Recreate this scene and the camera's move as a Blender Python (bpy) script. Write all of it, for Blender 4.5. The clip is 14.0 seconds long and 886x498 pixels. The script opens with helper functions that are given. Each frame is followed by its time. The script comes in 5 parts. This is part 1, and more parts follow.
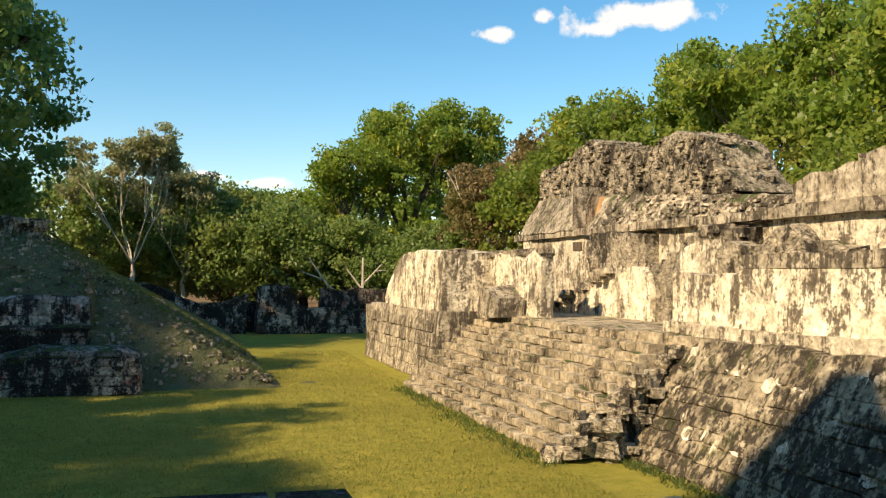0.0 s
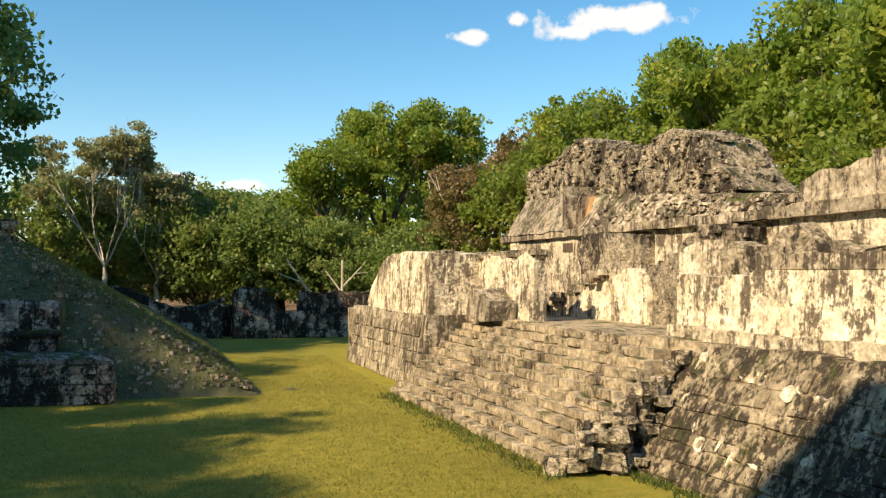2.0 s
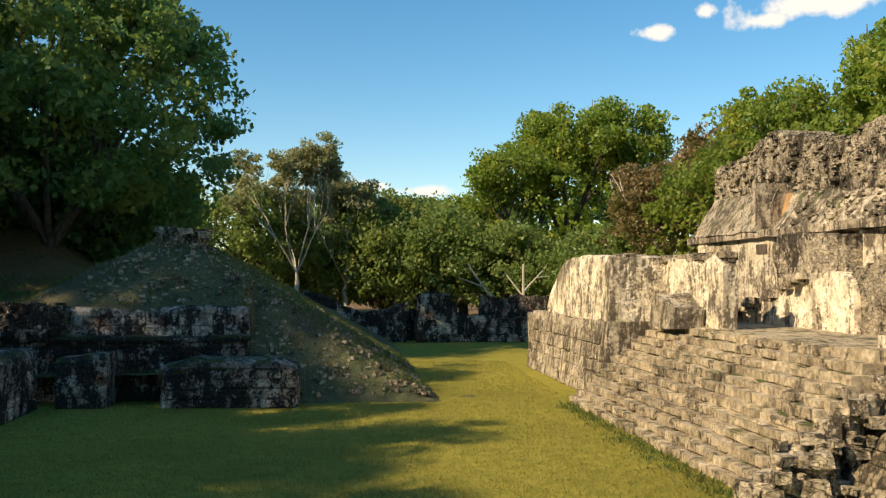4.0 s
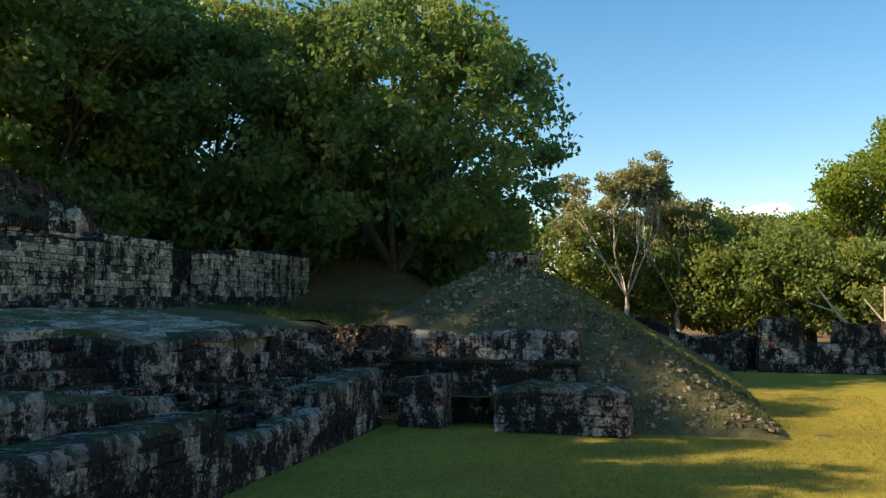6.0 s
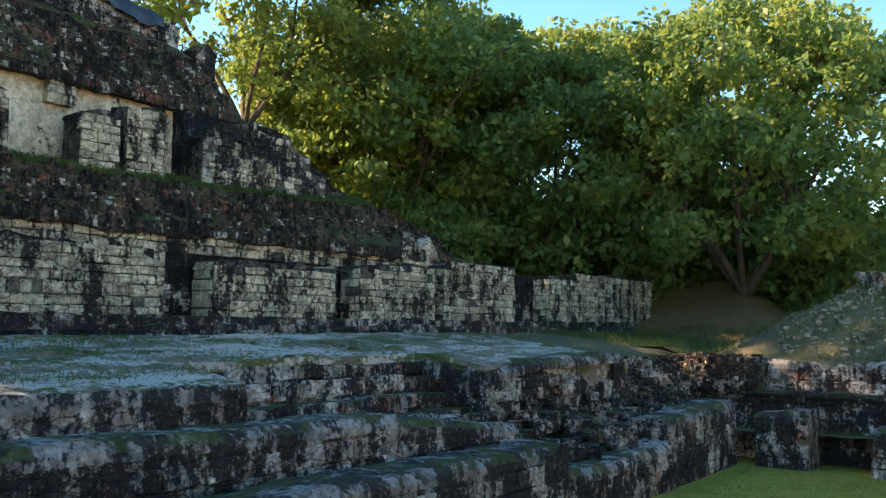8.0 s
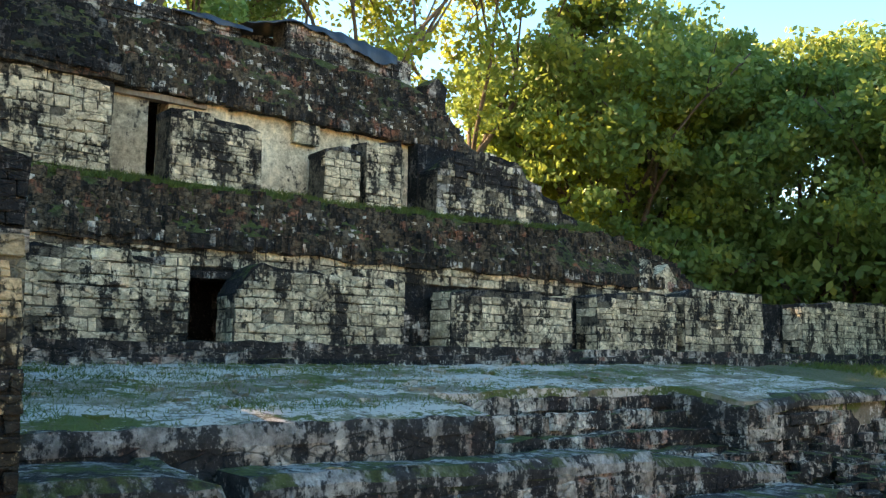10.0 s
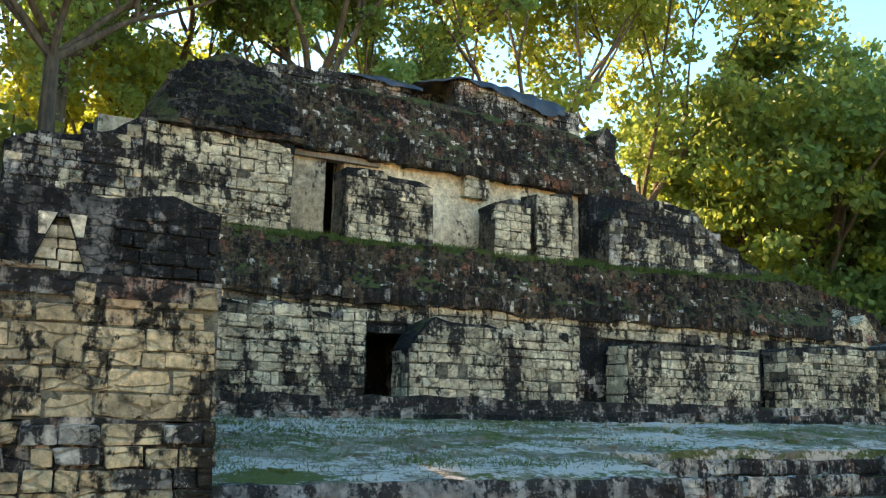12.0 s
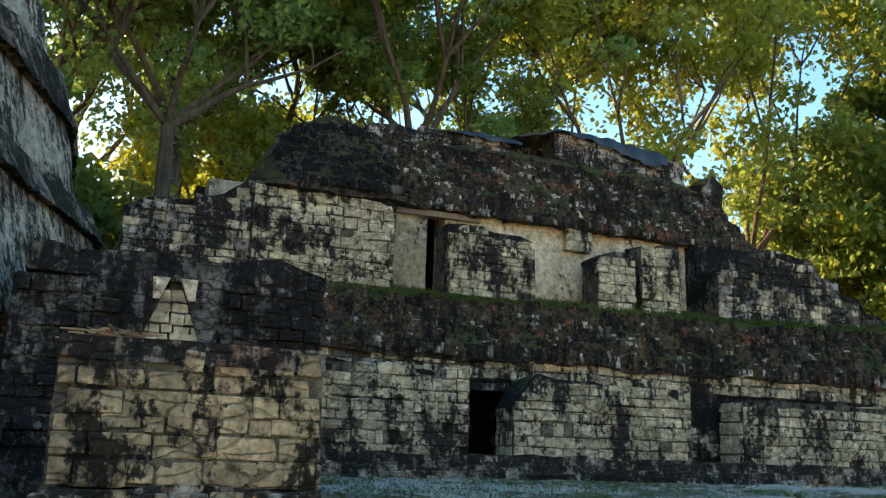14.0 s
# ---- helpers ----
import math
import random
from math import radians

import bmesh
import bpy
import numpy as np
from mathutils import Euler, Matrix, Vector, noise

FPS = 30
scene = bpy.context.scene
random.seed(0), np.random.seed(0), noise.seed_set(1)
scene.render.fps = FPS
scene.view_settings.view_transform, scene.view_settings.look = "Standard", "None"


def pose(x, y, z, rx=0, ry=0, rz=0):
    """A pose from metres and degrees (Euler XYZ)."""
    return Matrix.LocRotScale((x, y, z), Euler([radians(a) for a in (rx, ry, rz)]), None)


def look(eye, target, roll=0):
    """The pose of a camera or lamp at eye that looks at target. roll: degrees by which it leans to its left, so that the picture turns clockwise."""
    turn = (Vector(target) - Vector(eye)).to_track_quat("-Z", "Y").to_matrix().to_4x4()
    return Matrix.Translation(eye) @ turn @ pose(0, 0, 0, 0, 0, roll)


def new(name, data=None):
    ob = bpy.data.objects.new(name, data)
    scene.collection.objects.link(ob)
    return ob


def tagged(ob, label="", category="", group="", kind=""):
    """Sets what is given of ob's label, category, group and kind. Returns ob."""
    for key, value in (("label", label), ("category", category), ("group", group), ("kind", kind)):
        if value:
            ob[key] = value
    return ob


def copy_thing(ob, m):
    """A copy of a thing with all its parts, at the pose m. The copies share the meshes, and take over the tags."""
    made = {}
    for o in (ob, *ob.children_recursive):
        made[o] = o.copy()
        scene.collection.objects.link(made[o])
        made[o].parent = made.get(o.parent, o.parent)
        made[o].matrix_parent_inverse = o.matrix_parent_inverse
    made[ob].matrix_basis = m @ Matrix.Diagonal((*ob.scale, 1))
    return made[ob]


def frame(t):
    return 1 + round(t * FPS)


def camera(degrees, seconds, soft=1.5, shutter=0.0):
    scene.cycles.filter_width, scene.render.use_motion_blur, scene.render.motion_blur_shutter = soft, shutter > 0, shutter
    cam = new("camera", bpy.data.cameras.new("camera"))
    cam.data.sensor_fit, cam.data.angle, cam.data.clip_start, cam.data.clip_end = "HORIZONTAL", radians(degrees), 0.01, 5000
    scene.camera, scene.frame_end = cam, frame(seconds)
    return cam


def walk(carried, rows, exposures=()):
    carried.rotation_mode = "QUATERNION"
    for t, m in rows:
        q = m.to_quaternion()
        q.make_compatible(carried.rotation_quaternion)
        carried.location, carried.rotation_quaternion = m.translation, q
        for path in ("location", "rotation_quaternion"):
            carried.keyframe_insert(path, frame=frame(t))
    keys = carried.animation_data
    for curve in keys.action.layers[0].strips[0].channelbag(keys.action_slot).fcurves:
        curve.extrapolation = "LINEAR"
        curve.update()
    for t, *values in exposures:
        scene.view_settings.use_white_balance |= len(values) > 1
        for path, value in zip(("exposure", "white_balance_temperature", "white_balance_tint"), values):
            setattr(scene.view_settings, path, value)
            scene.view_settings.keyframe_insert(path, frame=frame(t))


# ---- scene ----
# ---- camera ----
cam = camera(53.24, 14.0, soft=1.3)
PATH = [
    (0.0, -0.0, -0.0, 4.2, 91.667, -0.597, -17.001),
    (0.5, -0.059, 0.29, 4.193, 91.809, -0.609, -17.918),
    (1.0, -0.072, 0.639, 4.204, 91.873, -0.625, -18.712),
    (1.5, -0.089, 0.928, 4.204, 91.929, -0.559, -19.064),
    (2.0, -0.104, 1.264, 4.195, 91.832, -0.466, -18.637),
    (4.5, 0.433, 2.2, 4.301, 92.137, -0.141, -2.11),
    (5.0, 0.415, 2.485, 4.278, 92.518, -0.169, 2.894),
    (5.5, 0.383, 2.772, 4.296, 92.944, -0.156, 8.864),
    (6.0, 0.275, 3.018, 4.289, 93.438, -0.209, 14.405),
    (6.5, 0.149, 3.242, 4.312, 93.913, -0.222, 20.147),
    (7.0, 0.061, 3.407, 4.322, 94.281, -0.301, 25.746),
    (7.5, -0.054, 3.676, 4.322, 94.642, -0.39, 31.443),
    (8.0, -0.157, 3.828, 4.325, 94.905, -0.473, 36.171),
    (8.5, -0.298, 3.991, 4.326, 95.209, -0.55, 40.453),
    (11.0, -1.314, 4.084, 4.211, 98.517, -0.849, 55.995),
    (11.5, -1.352, 4.1, 4.228, 99.382, -1.063, 58.767),
    (12.0, -1.377, 4.116, 4.254, 100.266, -1.251, 61.103),
    (12.5, -1.426, 4.119, 4.29, 101.218, -1.427, 63.081),
    (13.0, -1.442, 4.12, 4.346, 101.996, -1.554, 64.788),
    (13.5, -1.442, 4.126, 4.369, 102.766, -1.629, 66.406),
    (14.0, -1.44, 4.137, 4.4, 103.359, -1.687, 67.727),
]
walk(cam, [(t, pose(*p)) for t, *p in PATH],
     exposures=[(0.0, 0.5, 6800, 12), (2.2, 0.5, 6800, 12), (4.3, 0.35, 6700, 11), (6.0, 0.65, 7000, 17), (7.5, 1.55, 7500, 25), (8.7, 2.05, 7700, 27),
                (10.8, 2.45, 8900, 25), (12.5, 2.3, 9000, 26), (14.0, 1.75, 8700, 26)])

# ---- world, sun ----
SUN_ELEV, SUN_AZ = radians(36), radians(-116)      # azimuth from +Y towards +X
world = bpy.data.worlds.new("sky")
scene.world = world
world.use_nodes = True
wn, wl = world.node_tree.nodes, world.node_tree.links
wbg = wn["Background"]
wsky = wn.new("ShaderNodeTexSky")
wsky.sky_type, wsky.sun_disc = "NISHITA", False
wsky.sun_elevation, wsky.sun_rotation = SUN_ELEV, SUN_AZ
wsky.dust_density, wsky.ozone_density, wsky.air_density = 0.25, 1.0, 1.0
wsat = wn.new("ShaderNodeHueSaturation")
wsat.inputs["Saturation"].default_value, wsat.inputs["Hue"].default_value = 1.38, 0.49
wtc = wn.new("ShaderNodeTexCoord")
wcl = wn.new("ShaderNodeTexNoise")
wcl.inputs["Scale"].default_value, wcl.inputs["Detail"].default_value, wcl.inputs["Roughness"].default_value = 26.0, 7.0, 0.62
wl.new(wtc.outputs["Generated"], wcl.inputs["Vector"])
# small fair-weather clouds: direction, half width, half height
CLOUDS = [(0.4766, 0.8337, 0.2789, 0.1023, 0.0192), (0.4361, 0.8589, 0.2685, 0.0448, 0.0128), (0.3795, 0.8813, 0.2816, 0.0166, 0.0102), (0.33, 0.9064, 0.2638, 0.0269, 0.0102), (0.0904, 0.991, 0.0987, 0.0512, 0.009), (0.036, 0.9938, 0.1048, 0.032, 0.0077)]
wsum = None
for cx, cy, cz, cw, ch in CLOUDS:
    sub = wn.new("ShaderNodeVectorMath")
    sub.operation = "SUBTRACT"
    sub.inputs[1].default_value = (cx, cy, cz)
    scl = wn.new("ShaderNodeVectorMath")
    scl.operation = "MULTIPLY"
    scl.inputs[1].default_value = (1 / cw, 1 / cw, 1 / ch)
    lng = wn.new("ShaderNodeVectorMath")
    lng.operation = "LENGTH"
    inv = wn.new("ShaderNodeMapRange")
    inv.inputs["From Min"].default_value, inv.inputs["From Max"].default_value = 0.0, 1.5
    inv.inputs["To Min"].default_value, inv.inputs["To Max"].default_value = 0.62, 0.0
    wl.new(wtc.outputs["Generated"], sub.inputs[0])
    wl.new(sub.outputs[0], scl.inputs[0])
    wl.new(scl.outputs[0], lng.inputs[0])
    wl.new(lng.outputs["Value"], inv.inputs["Value"])
    if wsum is None:
        wsum = inv.outputs["Result"]
    else:
        big = wn.new("ShaderNodeMath")
        big.operation = "MAXIMUM"
        wl.new(wsum, big.inputs[0])
        wl.new(inv.outputs["Result"], big.inputs[1])
        wsum = big.outputs[0]
wadd = wn.new("ShaderNodeMath")
wadd.operation = "ADD"
wl.new(wsum, wadd.inputs[0])
wl.new(wcl.outputs["Fac"], wadd.inputs[1])
wrmp = wn.new("ShaderNodeValToRGB")
wrmp.color_ramp.elements[0].position, wrmp.color_ramp.elements[1].position = 0.80, 1.0
wmix = wn.new("ShaderNodeMixRGB")
wmix.inputs["Color2"].default_value = (6.6, 6.3, 5.8, 1)
wl.new(wadd.outputs[0], wrmp.inputs["Fac"])
wl.new(wrmp.outputs["Color"], wmix.inputs["Fac"])
wl.new(wsky.outputs["Color"], wsat.inputs["Color"])
wl.new(wsat.outputs["Color"], wmix.inputs["Color1"])
wl.new(wmix.outputs["Color"], wbg.inputs["Color"])
wbg.inputs["Strength"].default_value = 0.125

sun = new("sun", bpy.data.lights.new("sun", "SUN"))
sun.data.energy, sun.data.angle, sun.data.color = 5.0, radians(0.6), (1.0, 0.80, 0.53)
sun_dir = Vector((math.sin(SUN_AZ) * math.cos(SUN_ELEV), math.cos(SUN_AZ) * math.cos(SUN_ELEV), math.sin(SUN_ELEV)))
sun.matrix_world = look(sun_dir * 100, (0, 0, 0))

# ---- materials ----
def graph(name):
    m = bpy.data.materials.new(name)
    m.use_nodes = True
    nt = m.node_tree
    return m, nt.nodes, nt.links, nt.nodes["Principled BSDF"]


def tex(n, l, vec, scale, detail=6.0, rough=0.6, kind="ShaderNodeTexNoise"):
    t = n.new(kind)
    t.inputs["Scale"].default_value = scale
    if kind == "ShaderNodeTexNoise":
        t.inputs["Detail"].default_value, t.inputs["Roughness"].default_value = detail, rough
    l.new(vec, t.inputs["Vector"])
    return t.outputs["Fac"] if kind == "ShaderNodeTexNoise" else t.outputs["Distance"]


def ramp(n, l, fac, lo, hi):
    r = n.new("ShaderNodeMapRange")
    r.interpolation_type = "SMOOTHSTEP"
    r.inputs["From Min"].default_value, r.inputs["From Max"].default_value = lo, hi
    l.new(fac, r.inputs["Value"])
    return r.outputs["Result"]


def op(n, l, kind, a, b):
    m = n.new("ShaderNodeMath")
    m.operation = kind
    for i, v in enumerate((a, b)):
        if isinstance(v, (int, float)):
            m.inputs[i].default_value = v
        else:
            l.new(v, m.inputs[i])
    return m.outputs[0]


def mix(n, l, fac, a, b):
    m = n.new("ShaderNodeMixRGB")
    for sock, v in (("Fac", fac), ("Color1", a), ("Color2", b)):
        if isinstance(v, (int, float)):
            m.inputs[sock].default_value = v
        elif isinstance(v, tuple):
            m.inputs[sock].default_value = (*v, 1)
        else:
            l.new(v, m.inputs[sock])
    return m.outputs[0]


def place(n, l, sx, sy, sz):
    g = n.new("ShaderNodeNewGeometry")
    m = n.new("ShaderNodeMapping")
    m.inputs["Scale"].default_value = (sx, sy, sz)
    l.new(g.outputs["Position"], m.inputs["Vector"])
    return m.outputs["Vector"]


def stone(name, pale, mid, dark, stain, moss=0.0, red=0.0, bump=0.5, joints=0.0, run=0.46, crack=0.0):
    """Weathered limestone: pale and mid patches, black lichen in blotches and (run) in streaks, moss and red stains."""
    m, n, l, b = graph(name)
    flat, tall = place(n, l, 1, 1, 1), place(n, l, 1, 1, 0.13)
    big = tex(n, l, flat, 0.55, 5, 0.6)
    streak = tex(n, l, tall, 4.6, 8, 0.72)
    fine = tex(n, l, flat, 9.0, 8, 0.7)
    grit = tex(n, l, flat, 42.0, 4, 0.6)
    col = mix(n, l, ramp(n, l, tex(n, l, flat, 2.2, 6, 0.65), 0.35, 0.68), pale, mid)
    info = n.new("ShaderNodeObjectInfo")
    hsv = n.new("ShaderNodeHueSaturation")
    val = n.new("ShaderNodeMapRange")
    val.inputs["To Min"].default_value, val.inputs["To Max"].default_value = 0.78, 1.18
    l.new(info.outputs["Random"], val.inputs["Value"])
    l.new(val.outputs["Result"], hsv.inputs["Value"])
    l.new(col, hsv.inputs["Color"])
    col = hsv.outputs["Color"]
    if red:
        col = mix(n, l, op(n, l, "MULTIPLY", ramp(n, l, tex(n, l, flat, 1.4, 4, 0.5), 0.56, 0.66), red), col, (0.36, 0.13, 0.075))
    blotch = tex(n, l, place(n, l, 1, 1, 0.55), 1.7, 9, 0.68)
    mask = op(n, l, "ADD", op(n, l, "MULTIPLY", streak, run), op(n, l, "MULTIPLY", blotch, 0.60 - run))
    mask = op(n, l, "ADD", mask, op(n, l, "ADD", op(n, l, "MULTIPLY", big, 0.16), op(n, l, "MULTIPLY", fine, 0.24)))
    wash = op(n, l, "ADD", op(n, l, "MULTIPLY", big, 0.5), op(n, l, "MULTIPLY", tex(n, l, flat, 3.1, 8, 0.7), 0.5))
    grime = tuple(0.45 * q + 0.55 * d for q, d in zip(mid, dark))
    col = mix(n, l, op(n, l, "MULTIPLY", ramp(n, l, wash, 0.55 - stain * 0.14, 0.64 - stain * 0.14), 0.55), col, grime)
    col = mix(n, l, op(n, l, "MULTIPLY", ramp(n, l, mask, 0.580 - stain * 0.15, 0.618 - stain * 0.15), 0.95), col, dark)
    speck = ramp(n, l, tex(n, l, flat, 13, 7, 0.75), 0.60, 0.655)
    col = mix(n, l, op(n, l, "MULTIPLY", speck, 0.6), col, tuple(0.6 * q + 0.4 * d for q, d in zip(pale, mid)))
    gap = None
    if crack:
        warp = n.new("ShaderNodeVectorMath")
        warp.operation = "ADD"
        soft = n.new("ShaderNodeTexNoise")
        soft.inputs["Scale"].default_value, soft.inputs["Detail"].default_value = 3.0, 5.0
        half = n.new("ShaderNodeVectorMath")
        half.operation = "SCALE"
        half.inputs["Scale"].default_value = 0.30
        tallcell = place(n, l, 1, 1, 2.1)
        l.new(tallcell, soft.inputs["Vector"])
        l.new(soft.outputs["Color"], half.inputs[0])
        l.new(tallcell, warp.inputs[0])
        l.new(half.outputs[0], warp.inputs[1])
        cell = n.new("ShaderNodeTexVoronoi")
        cell.feature = "DISTANCE_TO_EDGE"
        cell.inputs["Scale"].default_value = crack
        l.new(warp.outputs[0], cell.inputs["Vector"])
        gap = ramp(n, l, op(n, l, "ADD", cell.outputs["Distance"], op(n, l, "MULTIPLY", fine, 0.07)), 0.04, 0.12)
        keep = op(n, l, "MAXIMUM", gap, ramp(n, l, tex(n, l, flat, 0.9, 5, 0.6), 0.52, 0.60))
        deep = 0.65 if joints else 0.45
        col = mix(n, l, op(n, l, "ADD", op(n, l, "MULTIPLY", keep, deep), 1 - deep), dark, col)
    if moss:
        g = n.new("ShaderNodeNewGeometry")
        sep = n.new("ShaderNodeSeparateXYZ")
        l.new(g.outputs["Normal"], sep.inputs[0])
        up = ramp(n, l, sep.outputs["Z"], 0.2, 0.8)
        mm = op(n, l, "MULTIPLY", op(n, l, "MULTIPLY", up, ramp(n, l, tex(n, l, flat, 1.1, 7, 0.7), 0.60 - moss * 0.3, 0.70 - moss * 0.3)), 0.92)
        col = mix(n, l, mm, col, mix(n, l, fine, (0.03, 0.045, 0.012), (0.10, 0.125, 0.03)))
    pit = n.new("ShaderNodeMapRange")
    pit.inputs["From Min"].default_value, pit.inputs["From Max"].default_value = 0.32, 0.68
    pit.inputs["To Min"].default_value, pit.inputs["To Max"].default_value = 0.40, 1.55
    l.new(tex(n, l, flat, 6.5, 9, 0.75), pit.inputs["Value"])
    wear = n.new("ShaderNodeHueSaturation")
    l.new(pit.outputs["Result"], wear.inputs["Value"])
    l.new(col, wear.inputs["Color"])
    l.new(wear.outputs["Color"], b.inputs["Base Color"])
    b.inputs["Roughness"].default_value, b.inputs["Specular IOR Level"].default_value = 0.92, 0.2
    bp = n.new("ShaderNodeBump")
    bp.inputs["Strength"].default_value, bp.inputs["Distance"].default_value = bump, 0.06
    height = op(n, l, "ADD", fine, op(n, l, "MULTIPLY", grit, 0.35))
    if gap is not None:
        height = op(n, l, "ADD", height, op(n, l, "MULTIPLY", gap, 0.5))
    if joints:
        height = op(n, l, "ADD", height, op(n, l, "MULTIPLY", ramp(n, l, tex(n, l, flat, joints, kind="ShaderNodeTexVoronoi"), 0.0, 0.5), 0.8))
    l.new(height, bp.inputs["Height"])
    l.new(bp.outputs["Normal"], b.inputs["Normal"])
    return m


def chalk(name):
    """Worn lime floor: white chalk showing in long ragged patches through soil and moss."""
    m, n, l, b = graph(name)
    flat, along = place(n, l, 1, 1, 1), place(n, l, 1.0, 0.32, 1.0)
    fine, grit = tex(n, l, flat, 7.0, 9, 0.75), tex(n, l, flat, 30.0, 5, 0.7)
    soil = mix(n, l, ramp(n, l, tex(n, l, flat, 1.1, 6, 0.65), 0.36, 0.64), (0.19, 0.15, 0.10), (0.34, 0.285, 0.205))
    soil = mix(n, l, ramp(n, l, tex(n, l, flat, 0.8, 8, 0.7), 0.47, 0.58), soil, mix(n, l, grit, (0.045, 0.065, 0.018), (0.15, 0.18, 0.05)))
    patch = op(n, l, "ADD", op(n, l, "MULTIPLY", tex(n, l, along, 0.9, 7, 0.65), 0.6), op(n, l, "MULTIPLY", fine, 0.4))
    col = mix(n, l, ramp(n, l, patch, 0.488, 0.53), soil, mix(n, l, grit, (0.42, 0.375, 0.31), (0.74, 0.67, 0.57)))
    col = mix(n, l, op(n, l, "MULTIPLY", ramp(n, l, tex(n, l, flat, 4.2, 8, 0.75), 0.56, 0.64), 0.85), col, (0.07, 0.062, 0.05))
    l.new(col, b.inputs["Base Color"])
    b.inputs["Roughness"].default_value, b.inputs["Specular IOR Level"].default_value = 0.95, 0.2
    bp = n.new("ShaderNodeBump")
    bp.inputs["Strength"].default_value, bp.inputs["Distance"].default_value = 1.0, 0.07
    l.new(op(n, l, "ADD", patch, op(n, l, "MULTIPLY", fine, 0.6)), bp.inputs["Height"])
    l.new(bp.outputs["Normal"], b.inputs["Normal"])
    return m


def earth(name, cols, scale, bump=0.6):
    m, n, l, b = graph(name)
    flat = place(n, l, 1, 1, 1)
    big, med, fine = tex(n, l, flat, 0.16, 4, 0.6), tex(n, l, flat, scale, 8, 0.72), tex(n, l, flat, 26, 6, 0.75)
    col = mix(n, l, ramp(n, l, med, 0.34, 0.66), cols[0], cols[1])
    col = mix(n, l, ramp(n, l, op(n, l, "ADD", op(n, l, "MULTIPLY", big, 0.6), op(n, l, "MULTIPLY", fine, 0.4)), 0.46, 0.60), col, cols[2])
    col = mix(n, l, op(n, l, "MULTIPLY", ramp(n, l, fine, 0.42, 0.60), 0.8), col, cols[3])
    l.new(col, b.inputs["Base Color"])
    b.inputs["Roughness"].default_value, b.inputs["Specular IOR Level"].default_value = 1.0, 0.1
    bp = n.new("ShaderNodeBump")
    bp.inputs["Strength"].default_value, bp.inputs["Distance"].default_value = bump, 0.08
    l.new(op(n, l, "ADD", med, fine), bp.inputs["Height"])
    l.new(bp.outputs["Normal"], b.inputs["Normal"])
    return m


def leafage(name, a, c, warm, shine=0.45):
    m, n, l, b = graph(name)
    g = n.new("ShaderNodeNewGeometry")
    flat = place(n, l, 1, 1, 1)
    col = mix(n, l, g.outputs["Random Per Island"], a, c)
    col = mix(n, l, ramp(n, l, tex(n, l, flat, 0.35, 3, 0.5), 0.52, 0.68), col, warm)
    l.new(col, b.inputs["Base Color"])
    b.inputs["Roughness"].default_value, b.inputs["Specular IOR Level"].default_value = shine, 0.35
    tr = n.new("ShaderNodeBsdfTranslucent")
    l.new(mix(n, l, 0.4, col, tuple(min(0.8, 1.5 * q) for q in warm)), tr.inputs["Color"])
    ms = n.new("ShaderNodeMixShader")
    ms.inputs["Fac"].default_value = 0.48
    l.new(b.outputs[0], ms.inputs[1])
    l.new(tr.outputs[0], ms.inputs[2])
    l.new(ms.outputs[0], n["Material Output"].inputs["Surface"])
    return m


def plain(name, a, c, scale, rough=0.8, bump=0.3, metal=0.0):
    m, n, l, b = graph(name)
    flat = place(n, l, 1, 1, 0.3)
    f = tex(n, l, flat, scale, 7, 0.65)
    l.new(mix(n, l, ramp(n, l, f, 0.35, 0.65), a, c), b.inputs["Base Color"])
    b.inputs["Roughness"].default_value, b.inputs["Metallic"].default_value = rough, metal
    bp = n.new("ShaderNodeBump")
    bp.inputs["Strength"].default_value, bp.inputs["Distance"].default_value = bump, 0.04
    l.new(f, bp.inputs["Height"])
    l.new(bp.outputs["Normal"], b.inputs["Normal"])
    return m


M_PLASTER = stone("sunlit plaster", (0.86, 0.77, 0.58), (0.64, 0.54, 0.375), (0.13, 0.105, 0.075), 0.56, run=0.28)
M_GREY = stone("grey limestone", (0.52, 0.45, 0.33), (0.33, 0.275, 0.19), (0.085, 0.070, 0.052), 0.60, moss=0.25, joints=2.2, run=0.44)
M_BATTER = stone("battered wall limestone", (0.50, 0.42, 0.285), (0.29, 0.235, 0.15), (0.050, 0.041, 0.030), 0.70, moss=0.2, run=0.40, bump=0.9)
M_RUBBLE = stone("rubble masonry", (0.56, 0.48, 0.345), (0.36, 0.305, 0.21), (0.055, 0.046, 0.036), 0.55, moss=0.2, bump=0.9, joints=4.0, run=0.2, crack=4.2)
M_STAIR = stone("stair stone", (0.46, 0.385, 0.265), (0.31, 0.255, 0.165), (0.10, 0.082, 0.056), 0.42, moss=0.25, run=0.2)
M_BLACK = stone("lichened stone", (0.54, 0.455, 0.365), (0.25, 0.20, 0.155), (0.020, 0.019, 0.018), 0.80, moss=0.5, red=0.8, bump=1.0, joints=2.6, run=0.22, crack=2.6)
# near-black: lichen outdoors, painted shade in the rooms and the crest hollow
M_JET = stone("black masonry, lichen and room shade", (0.26, 0.24, 0.21), (0.085, 0.080, 0.073), (0.013, 0.013, 0.013), 0.86, moss=0.3, bump=1.0, joints=3.0, run=0.2, crack=3.2)
M_BLOCK = stone("cut block", (0.74, 0.62, 0.42), (0.49, 0.40, 0.26), (0.018, 0.017, 0.016), 0.52, run=0.16, bump=0.9, crack=1.9)
